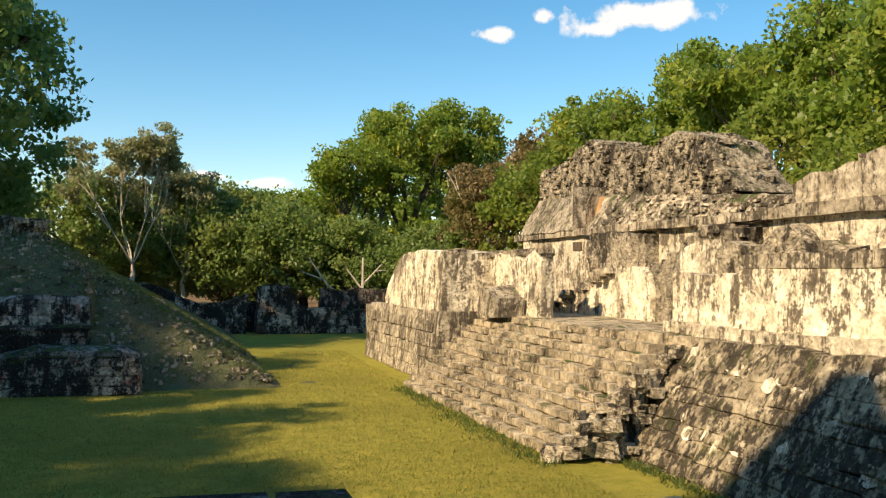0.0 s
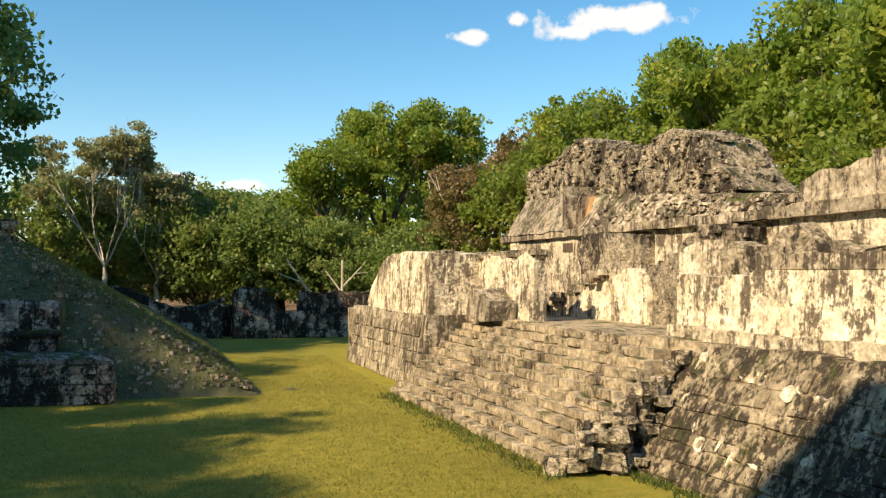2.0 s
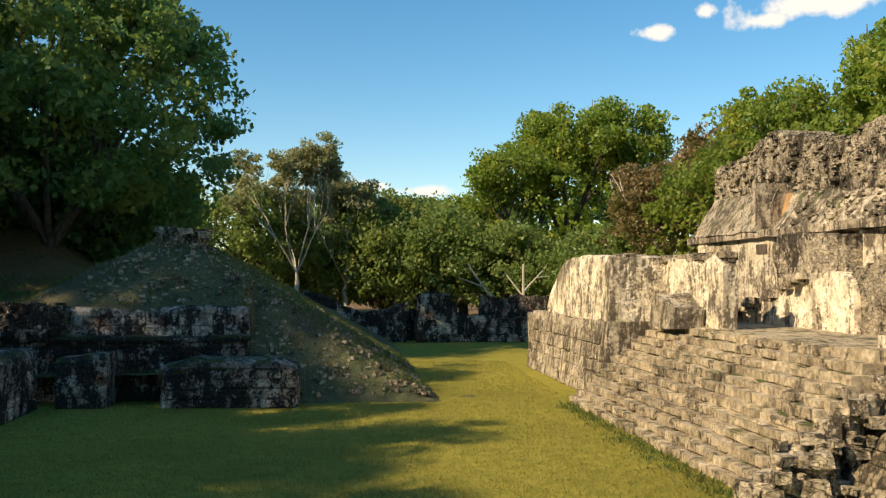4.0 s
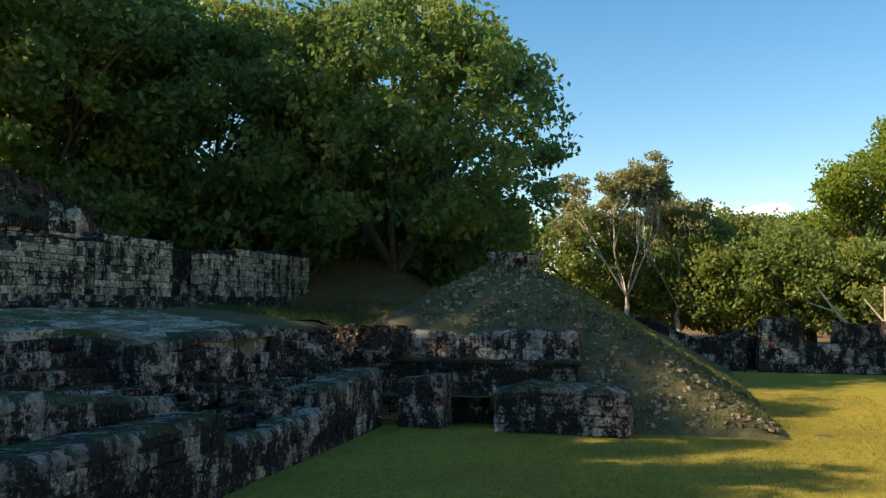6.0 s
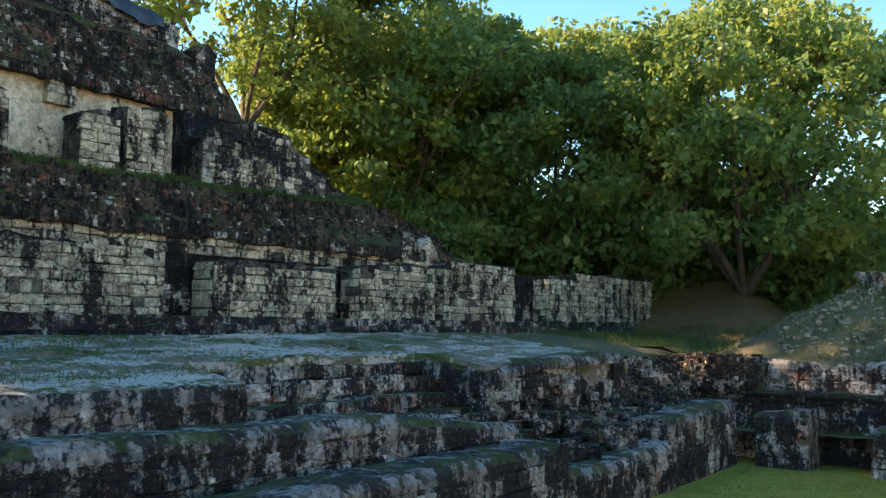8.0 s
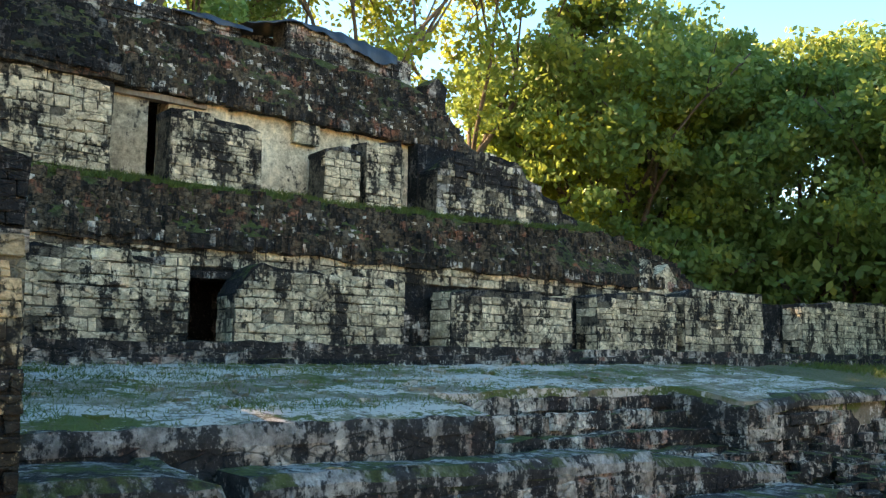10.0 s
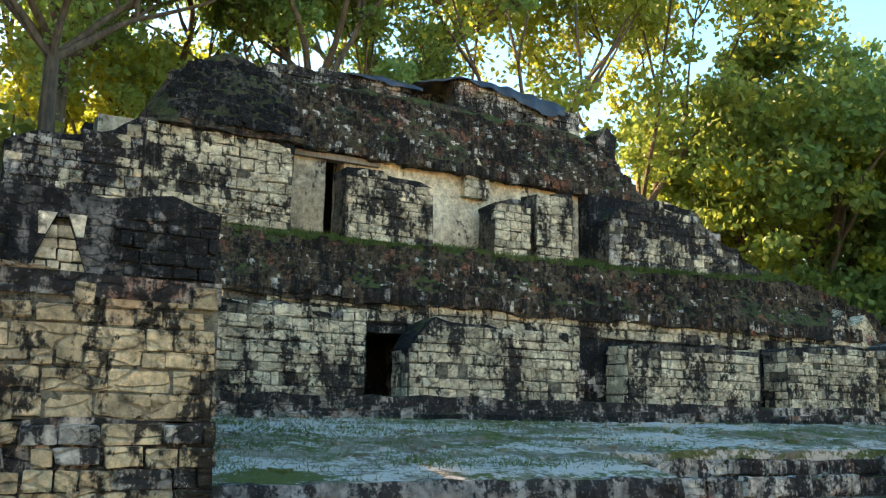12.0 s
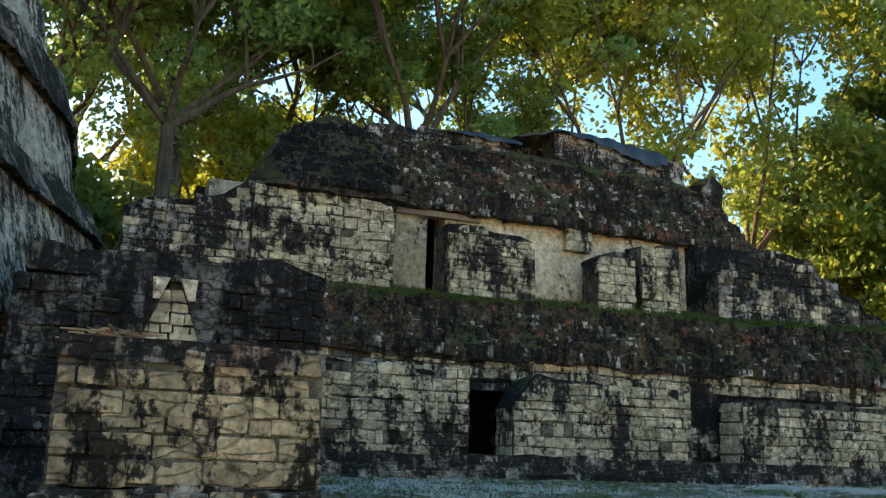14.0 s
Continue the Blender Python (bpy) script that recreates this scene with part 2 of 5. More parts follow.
M_TAN = stone("tan block", (0.70, 0.52, 0.31), (0.46, 0.335, 0.195), (0.017, 0.015, 0.013), 0.56, red=0.3, run=0.16, bump=1.0, crack=2.9)
M_BLOCKD = stone("stained block", (0.64, 0.58, 0.48), (0.36, 0.32, 0.26), (0.017, 0.016, 0.016), 0.72, red=0.7, run=0.18, bump=0.9, crack=2.2)
M_MORTAR = stone("mortar core", (0.20, 0.17, 0.12), (0.10, 0.085, 0.062), (0.014, 0.013, 0.012), 0.60, run=0.2, bump=0.9, crack=3.5)
M_CAP = stone("lichened slab top", (0.40, 0.37, 0.32), (0.22, 0.20, 0.175), (0.026, 0.025, 0.024), 0.68, moss=0.42, bump=1.0, run=0.2)
M_PYRAMID = stone("weathered pyramid plaster", (0.66, 0.59, 0.47), (0.46, 0.405, 0.315), (0.025, 0.024, 0.022), 0.60, bump=0.8, run=0.42)
M_INNER = stone("smooth inner plaster", (0.62, 0.53, 0.37), (0.45, 0.375, 0.255), (0.03, 0.03, 0.03), 0.32, bump=0.25, run=0.2)
M_ROOF = stone("mossy roof stone", (0.15, 0.11, 0.07), (0.075, 0.056, 0.036), (0.020, 0.018, 0.015), 0.64, moss=0.6, red=0.7, bump=1.0, joints=3.2, run=0.34, crack=4.0)
M_TERR = chalk("chalky terrace")
M_OCHRE = plain("ochre plaster", (0.48, 0.29, 0.12), (0.36, 0.20, 0.08), 2.0)
M_GRASS = earth("lawn", ((0.155, 0.185, 0.02), (0.36, 0.315, 0.05), (0.135, 0.145, 0.018), (0.45, 0.36, 0.085)), 2.4)
M_MOUND = earth("weedy rubble soil", ((0.060, 0.090, 0.022), (0.13, 0.145, 0.05), (0.10, 0.078, 0.042), (0.28, 0.25, 0.18)), 1.6, 1.0)
M_LITTER = earth("leaf litter", ((0.15, 0.09, 0.04), (0.24, 0.15, 0.07), (0.08, 0.05, 0.025), (0.30, 0.19, 0.09)), 2.0, 0.8)
M_BARK = plain("bark", (0.06, 0.045, 0.03), (0.14, 0.105, 0.07), 5.0, 0.9, 0.8)
M_PALE = plain("pale bark", (0.42, 0.36, 0.28), (0.60, 0.53, 0.42), 4.0, 0.85, 0.4)
M_TARP = plain("black tarpaulin", (0.016, 0.020, 0.026), (0.03, 0.038, 0.05), 1.6, 0.38, 0.6)
M_WOOD = plain("weathered timber", (0.30, 0.25, 0.19), (0.20, 0.16, 0.12), 8.0, 0.85, 0.5)
M_STICK = plain("dry sticks", (0.30, 0.16, 0.08), (0.42, 0.26, 0.14), 6.0, 0.9, 0.4)
M_LEAF = leafage("broad leaves", (0.115, 0.195, 0.024), (0.245, 0.330, 0.048), (0.34, 0.37, 0.05))
M_LEAFD = leafage("dark leaves", (0.070, 0.160, 0.046), (0.165, 0.285, 0.080), (0.27, 0.32, 0.070))
M_LEAFY = leafage("yellow green leaves", (0.14, 0.215, 0.028), (0.245, 0.30, 0.048), (0.28, 0.305, 0.055))
M_LEAFB = leafage("brown twigs", (0.22, 0.16, 0.065), (0.31, 0.22, 0.10), (0.17, 0.16, 0.045))
M_LEAFP = leafage("olive leaves", (0.125, 0.205, 0.045), (0.235, 0.310, 0.080), (0.28, 0.315, 0.08))
M_LEAFS = leafage("sparse grey green leaves", (0.20, 0.23, 0.10), (0.33, 0.34, 0.17), (0.36, 0.34, 0.14))
M_LEAFG = leafage("deep green leaves", (0.085, 0.195, 0.060), (0.170, 0.310, 0.095), (0.23, 0.34, 0.075))
M_TURF = leafage("grass blades", (0.15, 0.17, 0.022), (0.27, 0.24, 0.045), (0.34, 0.27, 0.07), 0.7)
M_WEED = leafage("weeds", (0.055, 0.095, 0.018), (0.12, 0.17, 0.04), (0.15, 0.17, 0.045), 0.6)

# ---- mesh helpers ----
rng = np.random.default_rng(7)


def part(name, me, mat, parent=None, label=""):
    ob = new(name, me)
    if mat and not me.materials:
        me.materials.append(mat)
    if parent:
        ob.parent = parent
    if label:
        ob["label"] = label
    return ob


def raw(name, verts, faces, smooth=False):
    me = bpy.data.meshes.new(name)
    me.from_pydata([tuple(map(float, v)) for v in verts], [], faces)
    bm = bmesh.new()
    bm.from_mesh(me)
    bmesh.ops.recalc_face_normals(bm, faces=bm.faces)
    bm.to_mesh(me)
    bm.free()
    if smooth:
        me.polygons.foreach_set("use_smooth", [True] * len(me.polygons))
    return me


def wob(p, amp, freq=1.3):
    v = noise.noise_vector(Vector(p) * freq) * amp
    w = noise.noise_vector(Vector(p) * freq * 3.7) * amp * 0.45
    return Vector(p) + v + w


def level(prof, s):
    if isinstance(prof, (int, float)):
        return float(prof)
    return float(np.interp(s, [p[0] for p in prof], [p[1] for p in prof]))


def wall_mesh(name, a, b, thick, top, z0=0.0, batter=0.0, rough=0.05, step=0.3, cap=0.0):
    """A worn wall from a to b, its face on the right of that way. top and z0: height, or (x or y, height) pairs along it."""
    a, b = Vector((*a, 0)), Vector((*b, 0))
    d = b - a
    ln = d.length
    d.normalize()
    nrm = Vector((d.y, -d.x, 0))
    alongx = abs(d.x) > abs(d.y)
    n = max(2, int(ln / step))
    hmax = max(level(top, (a + d * ln * i / n)[0 if alongx else 1]) - level(z0, (a + d * ln * i / n)[0 if alongx else 1]) for i in range(n + 1))
    m = max(2, int(hmax / step))
    vs = []
    for side in (0, 1):
        for i in range(n + 1):
            p = a + d * (ln * i / n)
            s = p.x if alongx else p.y
            zt, zb = level(top, s), level(z0, s)
            zt += noise.noise(Vector((s * 1.7, p.x * 0.3, 3.1))) * rough * 1.6
            for j in range(m + 1):
                f = j / m
                z = zb + (zt - zb) * f
                off = -batter * (z - zb) if side == 0 else -thick
                if j == m and cap:
                    off += -cap if side == 0 else cap
                q = p + nrm * off
                q.z = z
                e = rough if 0 < j else rough * 0.4
                vs.append(wob(q, e))
    c = m + 1
    k = (n + 1) * c
    fs = []
    for i in range(n):
        for j in range(m):
            fs.append((i * c + j, (i + 1) * c + j, (i + 1) * c + j + 1, i * c + j + 1))
            fs.append((k + i * c + j, k + i * c + j + 1, k + (i + 1) * c + j + 1, k + (i + 1) * c + j))
        fs.append((i * c + m, (i + 1) * c + m, k + (i + 1) * c + m, k + i * c + m))
        fs.append((i * c, k + i * c, k + (i + 1) * c, (i + 1) * c))
    for i in (0, n):
        for j in range(m):
            fs.append((i * c + j, i * c + j + 1, k + i * c + j + 1, k + i * c + j))
    return raw(name, vs, fs)


def sweep_mesh(name, section, y0, y1, rough=0.06, step=0.35, fall=None):
    """A section of (x, z) points, closed, swept along y and worn. fall: (y, factor) pairs on the height above the lowest point."""
    pts = []
    for (x0, z0), (x1, z1) in zip(section, section[1:] + section[:1]):
        k = max(1, int(math.hypot(x1 - x0, z1 - z0) / step))
        pts += [(x0 + (x1 - x0) * i / k, z0 + (z1 - z0) * i / k) for i in range(k)]
    zl = min(z for x, z in pts)
    n, c = max(2, int(abs(y1 - y0) / step)), len(pts)
    vs, fs = [], []
    for i in range(n + 1):
        y = y0 + (y1 - y0) * i / n
        f = level(fall, y) if fall else 1.0
        vs += [wob((x, y, zl + (z - zl) * f), rough) for x, z in pts]
    for i in range(n):
        for j in range(c):
            q = (j + 1) % c
            fs.append((i * c + j, i * c + q, (i + 1) * c + q, (i + 1) * c + j))
    fs += [tuple(range(c)), tuple(range(n * c, n * c + c))]
    return raw(name, vs, fs)


def sheet_mesh(name, x0, x1, y0, y1, height, step=0.5, rough=0.0, base=None):
    nx, ny = max(2, int((x1 - x0) / step)), max(2, int((y1 - y0) / step))
    vs, fs = [], []
    for i in range(nx + 1):
        for j in range(ny + 1):
            x, y = x0 + (x1 - x0) * i / nx, y0 + (y1 - y0) * j / ny
            p = Vector((x, y, height(x, y)))
            vs.append(wob(p, rough) if rough else p)
    c = ny + 1
    for i in range(nx):
        for j in range(ny):
            fs.append((i * c + j, (i + 1) * c + j, (i + 1) * c + j + 1, i * c + j + 1))
    if base is not None:
        rim = [i * c for i in range(nx + 1)] + [nx * c + j for j in range(1, c)] + [i * c + ny for i in range(nx - 1, -1, -1)] + [j for j in range(ny - 1, 0, -1)]
        k = len(vs)
        vs += [Vector((vs[i].x, vs[i].y, base)) for i in rim]
        for i in range(len(rim)):
            q = (i + 1) % len(rim)
            fs.append((rim[i], rim[q], k + q, k + i))
    return raw(name, vs, fs)


def block_data(name, seed, jit=0.05):
    """A unit block with worn, bevelled edges: x along, y depth, z up."""
    r = random.Random(seed)
    bm = bmesh.new()
    bmesh.ops.create_cube(bm, size=1.0)
    bmesh.ops.bevel(bm, geom=list(bm.edges), offset=0.07, segments=1, affect="EDGES")
    for v in bm.verts:
        v.co += Vector((r.uniform(-jit, jit), r.uniform(-jit, jit), r.uniform(-jit, jit)))
    me = bpy.data.meshes.new(name)
    bm.to_mesh(me)
    bm.free()
    return me


def block_set(name, mat):
    out = []
    for k in range(7):
        me = block_data(name, k * 31 + len(name))
        me.materials.append(mat)
        out.append(me)
    return out


B_CUT, B_STAIN, B_STAIR, B_GREY, B_JET, B_TAN, B_BATTER = (block_set("stone_block", m) for m in (M_BLOCK, M_BLOCKD, M_STAIR, M_GREY, M_JET, M_TAN, M_BATTER))


def courses(parent, a, b, z0, top, data, h=0.27, length=0.46, proud=0.05, gaps=0.06, seed=1, batter=0.0, limit=300, name="stone_block"):
    """Courses of separate blocks on the face of a wall."""
    r = random.Random(seed)
    a, b = Vector((*a, 0)), Vector((*b, 0))
    d = b - a
    ln = d.length
    d.normalize()
    nrm = Vector((d.y, -d.x, 0))
    alongx = abs(d.x) > abs(d.y)
    ang = math.atan2(d.y, d.x)
    made, zmin = 0, min(level(z0, (a + d * ln * q)[0 if alongx else 1]) for q in (0, 0.5, 1))
    zmax = max(level(top, (a + d * ln * q / 20)[0 if alongx else 1]) for q in range(21))
    z = zmin
    while z < zmax - 0.1:
        ch = h * r.uniform(0.72, 1.28)
        s = -r.uniform(0, length * 0.6)
        while s < ln:
            w = length * r.uniform(0.45, 1.6)
            s0, s1 = max(0.01, s), min(ln - 0.01, s + w)
            s += w
            if s1 - s0 < 0.12 or made >= limit:
                continue
            p = a + d * ((s0 + s1) / 2)
            c = p.x if alongx else p.y
            if z + ch * 0.7 > level(top, c) or z < level(z0, c) - 0.05 or r.random() < gaps:
                continue
            o = new(name, r.choice(data))
            o.parent = parent
            q = p + nrm * (proud * r.uniform(0.1, 0.9) - 0.09 - batter * (z + ch / 2 - zmin))
            lean = Matrix.Rotation(-math.atan(batter), 4, "X")
            o.matrix_basis = (Matrix.Translation((q.x, q.y, z + ch / 2 + r.uniform(-0.015, 0.015))) @ Matrix.Rotation(ang + r.uniform(-0.02, 0.02), 4, "Z")
                              @ lean @ Matrix.Rotation(r.uniform(-0.04, 0.04), 4, "Y") @ Matrix.Diagonal(((s1 - s0) - r.uniform(0.005, 0.03), 0.2, (ch * r.uniform(0.86, 1.0) - 0.006) * math.hypot(1, batter), 1)))
            made += 1
        z += ch
    return made


def rubble_mesh(name, spots, size, seed=3, flat=0.7):
    """Many loose stones at the spots given, as one mesh."""
    r = np.random.default_rng(seed)
    cube = np.array([(x, y, z) for x in (-1, 1) for y in (-1, 1) for z in (-1, 1)], float) * 0.5
    fc = [(0, 1, 3, 2), (4, 6, 7, 5), (0, 4, 5, 1), (2, 3, 7, 6), (0, 2, 6, 4), (1, 5, 7, 3)]
    vs, fs = [], []
    for p in spots:
        s = size * r.uniform(0.4, 1.3)
        c = cube * np.array([s * r.uniform(0.8, 1.5), s * r.uniform(0.7, 1.2), s * flat * r.uniform(0.6, 1.2)]) + r.uniform(-0.12, 0.12, (8, 3)) * s
        t = r.uniform(0, 6.28)
        rot = np.array([[math.cos(t), -math.sin(t), 0], [math.sin(t), math.cos(t), 0], [0, 0, 1]])
        k = len(vs)
        vs += list(c @ rot.T + np.array(p))
        fs += [tuple(i + k for i in f) for f in fc]
    return raw(name, vs, fs)


def fast_mesh(name, verts, quads):
    me = bpy.data.meshes.new(name)
    me.vertices.add(len(verts))
    me.vertices.foreach_set("co", np.asarray(verts, np.float32).ravel())
    nq = len(quads)
    me.loops.add(nq * 4)
    me.loops.foreach_set("vertex_index", np.asarray(quads, np.int32).ravel())
    me.polygons.add(nq)
    me.polygons.foreach_set("loop_start", np.arange(nq, dtype=np.int32) * 4)
    me.update(calc_edges=True)
    return me


def leaf_mesh(name, pts, size, r, droop=0.5, long=1.7):
    n = len(pts)
    u = r.normal(size=(n, 3))
    u[:, 2] -= droop
    u /= np.linalg.norm(u, axis=1)[:, None]
    w = r.normal(size=(n, 3))
    w -= u * (u * w).sum(1)[:, None]
    w /= np.linalg.norm(w, axis=1)[:, None] + 1e-9
    s = (size * r.uniform(0.6, 1.4, n))[:, None]
    a, c = u * s * long * 0.5, w * s * 0.5
    vs = np.stack([pts - a, pts + c, pts + a, pts - c], 1).reshape(-1, 3)
    return fast_mesh(name, vs, np.arange(n * 4).reshape(n, 4))


def tube(bm, p0, p1, r0, r1, sides=7):
    d = (p1 - p0)
    if d.length < 1e-4:
        return
    q = d.to_track_quat("Z", "Y")
    rings = []
    for p, r in ((p0, r0), (p1, r1)):
        rings.append([bm.verts.new(p + q @ Vector((math.cos(t) * r, math.sin(t) * r, 0))) for t in (6.2832 * i / sides for i in range(sides))])
    for i in range(sides):
        bm.faces.new((rings[0][i], rings[0][(i + 1) % sides], rings[1][(i + 1) % sides], rings[1][i]))


def grow(bm, p, d, ln, rad, depth, r, tips, spread, lift):
    segs = 4
    for s in range(segs):
        d = (d + Vector((r.uniform(-1, 1), r.uniform(-1, 1), r.uniform(-0.6, 1) * lift)) * 0.16).normalized()
        q = p + d * ln / segs
        tube(bm, p, q, rad * (1 - s * 0.1), rad * (1 - (s + 1) * 0.1), 8 if rad > 0.12 else 4)
        p = q
        if depth <= 1:
            tips.append(p.copy())
    if depth <= 0:
        return
    for k in range(r.choice((2, 3, 3))):
        t = r.uniform(0, 6.283)
        e = (d + Vector((math.cos(t), math.sin(t), r.uniform(-0.1, 0.7) * lift)) * spread).normalized()
        grow(bm, p, e, ln * r.uniform(0.6, 0.85), rad * 0.62, depth - 1, r, tips, spread, lift)


def tree(label, seed, height, radius, bole, leafmat, barkmat, leaves, leafsize=0.22, clump=1.3, depth=3, spread=0.75, lift=0.7, group="forest trees", fill=0.5, girth=1.0):
    """A tree at the origin: tapered trunk with limbs, and a crown of many leaves in uneven clumps."""
    r, q = random.Random(seed), np.random.default_rng(seed)
    top = tagged(new("tree"), label, "tree", group)
    bm = bmesh.new()
    tips = []
    rad = (height * 0.02 + 0.06) * girth
    tube(bm, Vector((0, 0, -1.2)), Vector((0, 0, 0.3)), rad * 1.7, rad * 1.25, 9)
    p = Vector((0, 0, 0.3))
    for s in range(4):
        e = p + Vector((r.uniform(-0.05, 0.05) * height * 0.3, r.uniform(-0.05, 0.05) * height * 0.3, bole / 4))
        tube(bm, p, e, rad * (1.25 - s * 0.08), rad * (1.17 - s * 0.08), 9)
        p = e
    for k in range(5):
        t = k * 1.2566 + r.uniform(-0.5, 0.5)
        e = Vector((math.cos(t) * spread, math.sin(t) * spread, r.uniform(0.5, 1.1))).normalized()
        grow(bm, p, e, (height - bole) * 0.36, rad * 0.62, depth, r, tips, spread, lift)
    me = bpy.data.meshes.new("trunk")
    bm.to_mesh(me)
    bm.free()
    zs = np.array([tuple(t) for t in tips])
    cz = (bole * 0.75 + height) / 2
    half = (height - bole * 0.75) / 2
    fit = np.array([radius / max(1e-3, np.abs(zs[:, :2]).max()) * 0.92, (height * 0.96 - bole) / max(1e-3, zs[:, 2].max() - bole)])
    for v in me.vertices:
        if v.co.z > bole:
            v.co = (v.co.x * fit[0], v.co.y * fit[0], bole + (v.co.z - bole) * fit[1])
    part("trunk", me, barkmat, top)
    cen = np.column_stack([zs[:, :2] * fit[0], bole + (zs[:, 2] - bole) * fit[1]])
    cen = cen[q.permutation(len(cen))[:140]]
    extra = int(len(cen) * fill)
    if extra:
        th, u = q.uniform(0, 6.283, extra), q.uniform(-0.75, 1, extra)
        rr = np.sqrt(1 - u * u) * q.uniform(0.6, 1.0, extra)
        cen = np.vstack([cen, np.column_stack([np.cos(th) * rr * radius * 0.9, np.sin(th) * rr * radius * 0.9, cz + u * half * 0.92])])
    own = q.integers(0, len(cen), leaves)
    dirs = q.normal(size=(leaves, 3))
    dirs /= np.linalg.norm(dirs, axis=1)[:, None]
    rad3 = clump * q.uniform(0.5, 1.25, len(cen))[own] * q.uniform(0.15, 1.0, leaves) ** 0.5
    pts = cen[own] + dirs * rad3[:, None] * np.array([1, 1, 0.62])
    part("crown", leaf_mesh("crown", pts, leafsize, q), leafmat, top)
    return top


def setting(ob, label, category="wall"):
    return tagged(ob, label, category, kind="structure")


def ruin(name, label, a, b, thick, top, z0=0.0, mat=None, **kw):
    ob = new(name)
    setting(ob, label)
    part("wall_core", wall_mesh("wall_core", a, b, thick, top, z0, **kw), mat, ob)
    return ob

# ---- ground ----
def lawn(x, y):
    return 0.06 * noise.noise(Vector((x * 0.2, y * 0.2, 0))) + 0.03 * noise.noise(Vector((x, y, 4)))


ground = new("ground")
setting(ground, "mown grass plaza between the ruins, patchy yellow green", "ground")
part("turf", sheet_mesh("turf", -9.8, 14, 6, 66, lambda x, y: lawn(x, y), 0.5), M_GRASS, ground)
gv = [(-1500, -1500, -0.15), (1500, -1500, -0.15), (1500, 2500, -0.15), (-1500, 2500, -0.15)]
part("far_ground", raw("far_ground", gv, [(0, 1, 2, 3)]), M_LITTER, ground)


def mound_z(x, y):
    z = 5.7 - 0.60 * max(0.0, x + 5.6) - 0.55 * max(0.0, -x - 7.0)
    front = (y - 33.3) * 1.05 if x > -2.9 else 3.15 + max(0.0, y - 34.9) * 0.75
    z = min(z, front, 5.9 - max(0.0, y - 46) * 0.35)
    if x <= -2.9 and y < (35.0 if x > -9.6 else 34.5):
        return 1.0
    return max(z, -0.1 if x > -9.5 else 3.2) + 0.16 * noise.noise(Vector((x * 0.8, y * 0.8, 0)))


mound = new("mound")
setting(mound, "weedy earth and rubble mound over a collapsed pyramid", "ground")
part("slope", sheet_mesh("slope", -14.0, 6.0, 33.0, 62.0, mound_z, 0.4, 0.10), M_MOUND, mound)
spots = [(x, y, mound_z(x, y) - 0.02) for x, y in zip(rng.uniform(-9, 4.5, 3800), rng.uniform(33.4, 46, 3800)) if mound_z(x, y) > 0.2 and (x > -2.6 or y > 35.2)]
tagged(part("loose_stones", rubble_mesh("loose_stones", spots, 0.15), M_GREY, mound), kind="stuff")
spots = [(-6.1 + rng.normal() * 0.45, 39.2 + rng.normal() * 0.4, 5.45 + 0.85 * rng.random() ** 1.6) for _ in range(130)]
part("rubble_summit", rubble_mesh("rubble_summit", spots, 0.42, 5), M_RUBBLE, mound)


def hill_z(x, y):
    z = 3.5 + min(3.6, 0.30 * max(0, y - 44)) + 0.03 * max(0, y - 56) + 0.06 * max(0, -x - 20)
    if x > -17:
        z = min(z, max(3.6 - 0.5 * (x + 13), 7.0 - 0.55 * (x + 17)) if y > 40 else 3.6 - 0.5 * max(0, x + 13))
    return z + 0.25 * noise.noise(Vector((x * 0.25, y * 0.25, 2)))


hillside = new("hillside")
setting(hillside, "raised earth behind the ruins covered in dry leaf litter", "ground")
part("earth", sheet_mesh("earth", -75, -7.0, 35.2, 100, hill_z, 1.0), M_LITTER, hillside)
part("back_earth", sheet_mesh("back_earth", -75, -24.6, -30, 35.2, lambda x, y: 6.8 + 0.4 * noise.noise(Vector((x * 0.2, y * 0.2, 7))), 1.2), M_LITTER, hillside)

# ---- ruin with the broad stair (sunlit range) ----
stair = new("stair")
setting(stair, "broad worn limestone stair in full sun", "stair")
N_STEP, S0, S1, Y0, Y1, PLAT = 12, 8.45, 11.8, 18.9, 32.4, 2.75
for k in range(N_STEP):
    xa, za = S0 + (S1 - S0) * k / N_STEP, PLAT * (k + 1) / N_STEP
    part("step", wall_mesh("step", (xa, Y1 + 0.1), (xa, Y0 - 0.2 + 0.07 * k), 1.4 if k < N_STEP - 1 else 0.7, za - 0.02, za - 0.52 if k else -0.2, rough=0.07, step=0.26), M_STAIR, stair)
for k in range(N_STEP):
    xa, za = S0 + (S1 - S0) * k / N_STEP, PLAT * (k + 1) / N_STEP
    courses(stair, (xa - 0.02, Y1), (xa - 0.02, Y0 - 0.2 + 0.07 * k), za - 0.235, za + 0.03, B_STAIR, h=0.225, length=0.42, proud=0.10, gaps=0.14, seed=40 + k, limit=25)
spots = [(8.3 + 3.4 * f + rng.normal() * 0.15, 18.65 + rng.normal() * 0.22, 0.1 + 2.6 * f * rng.random()) for f in rng.random(150)]
part("broken_edge", rubble_mesh("broken_edge", spots, 0.34, 8), M_RUBBLE, stair, "dark broken core of the stair side")

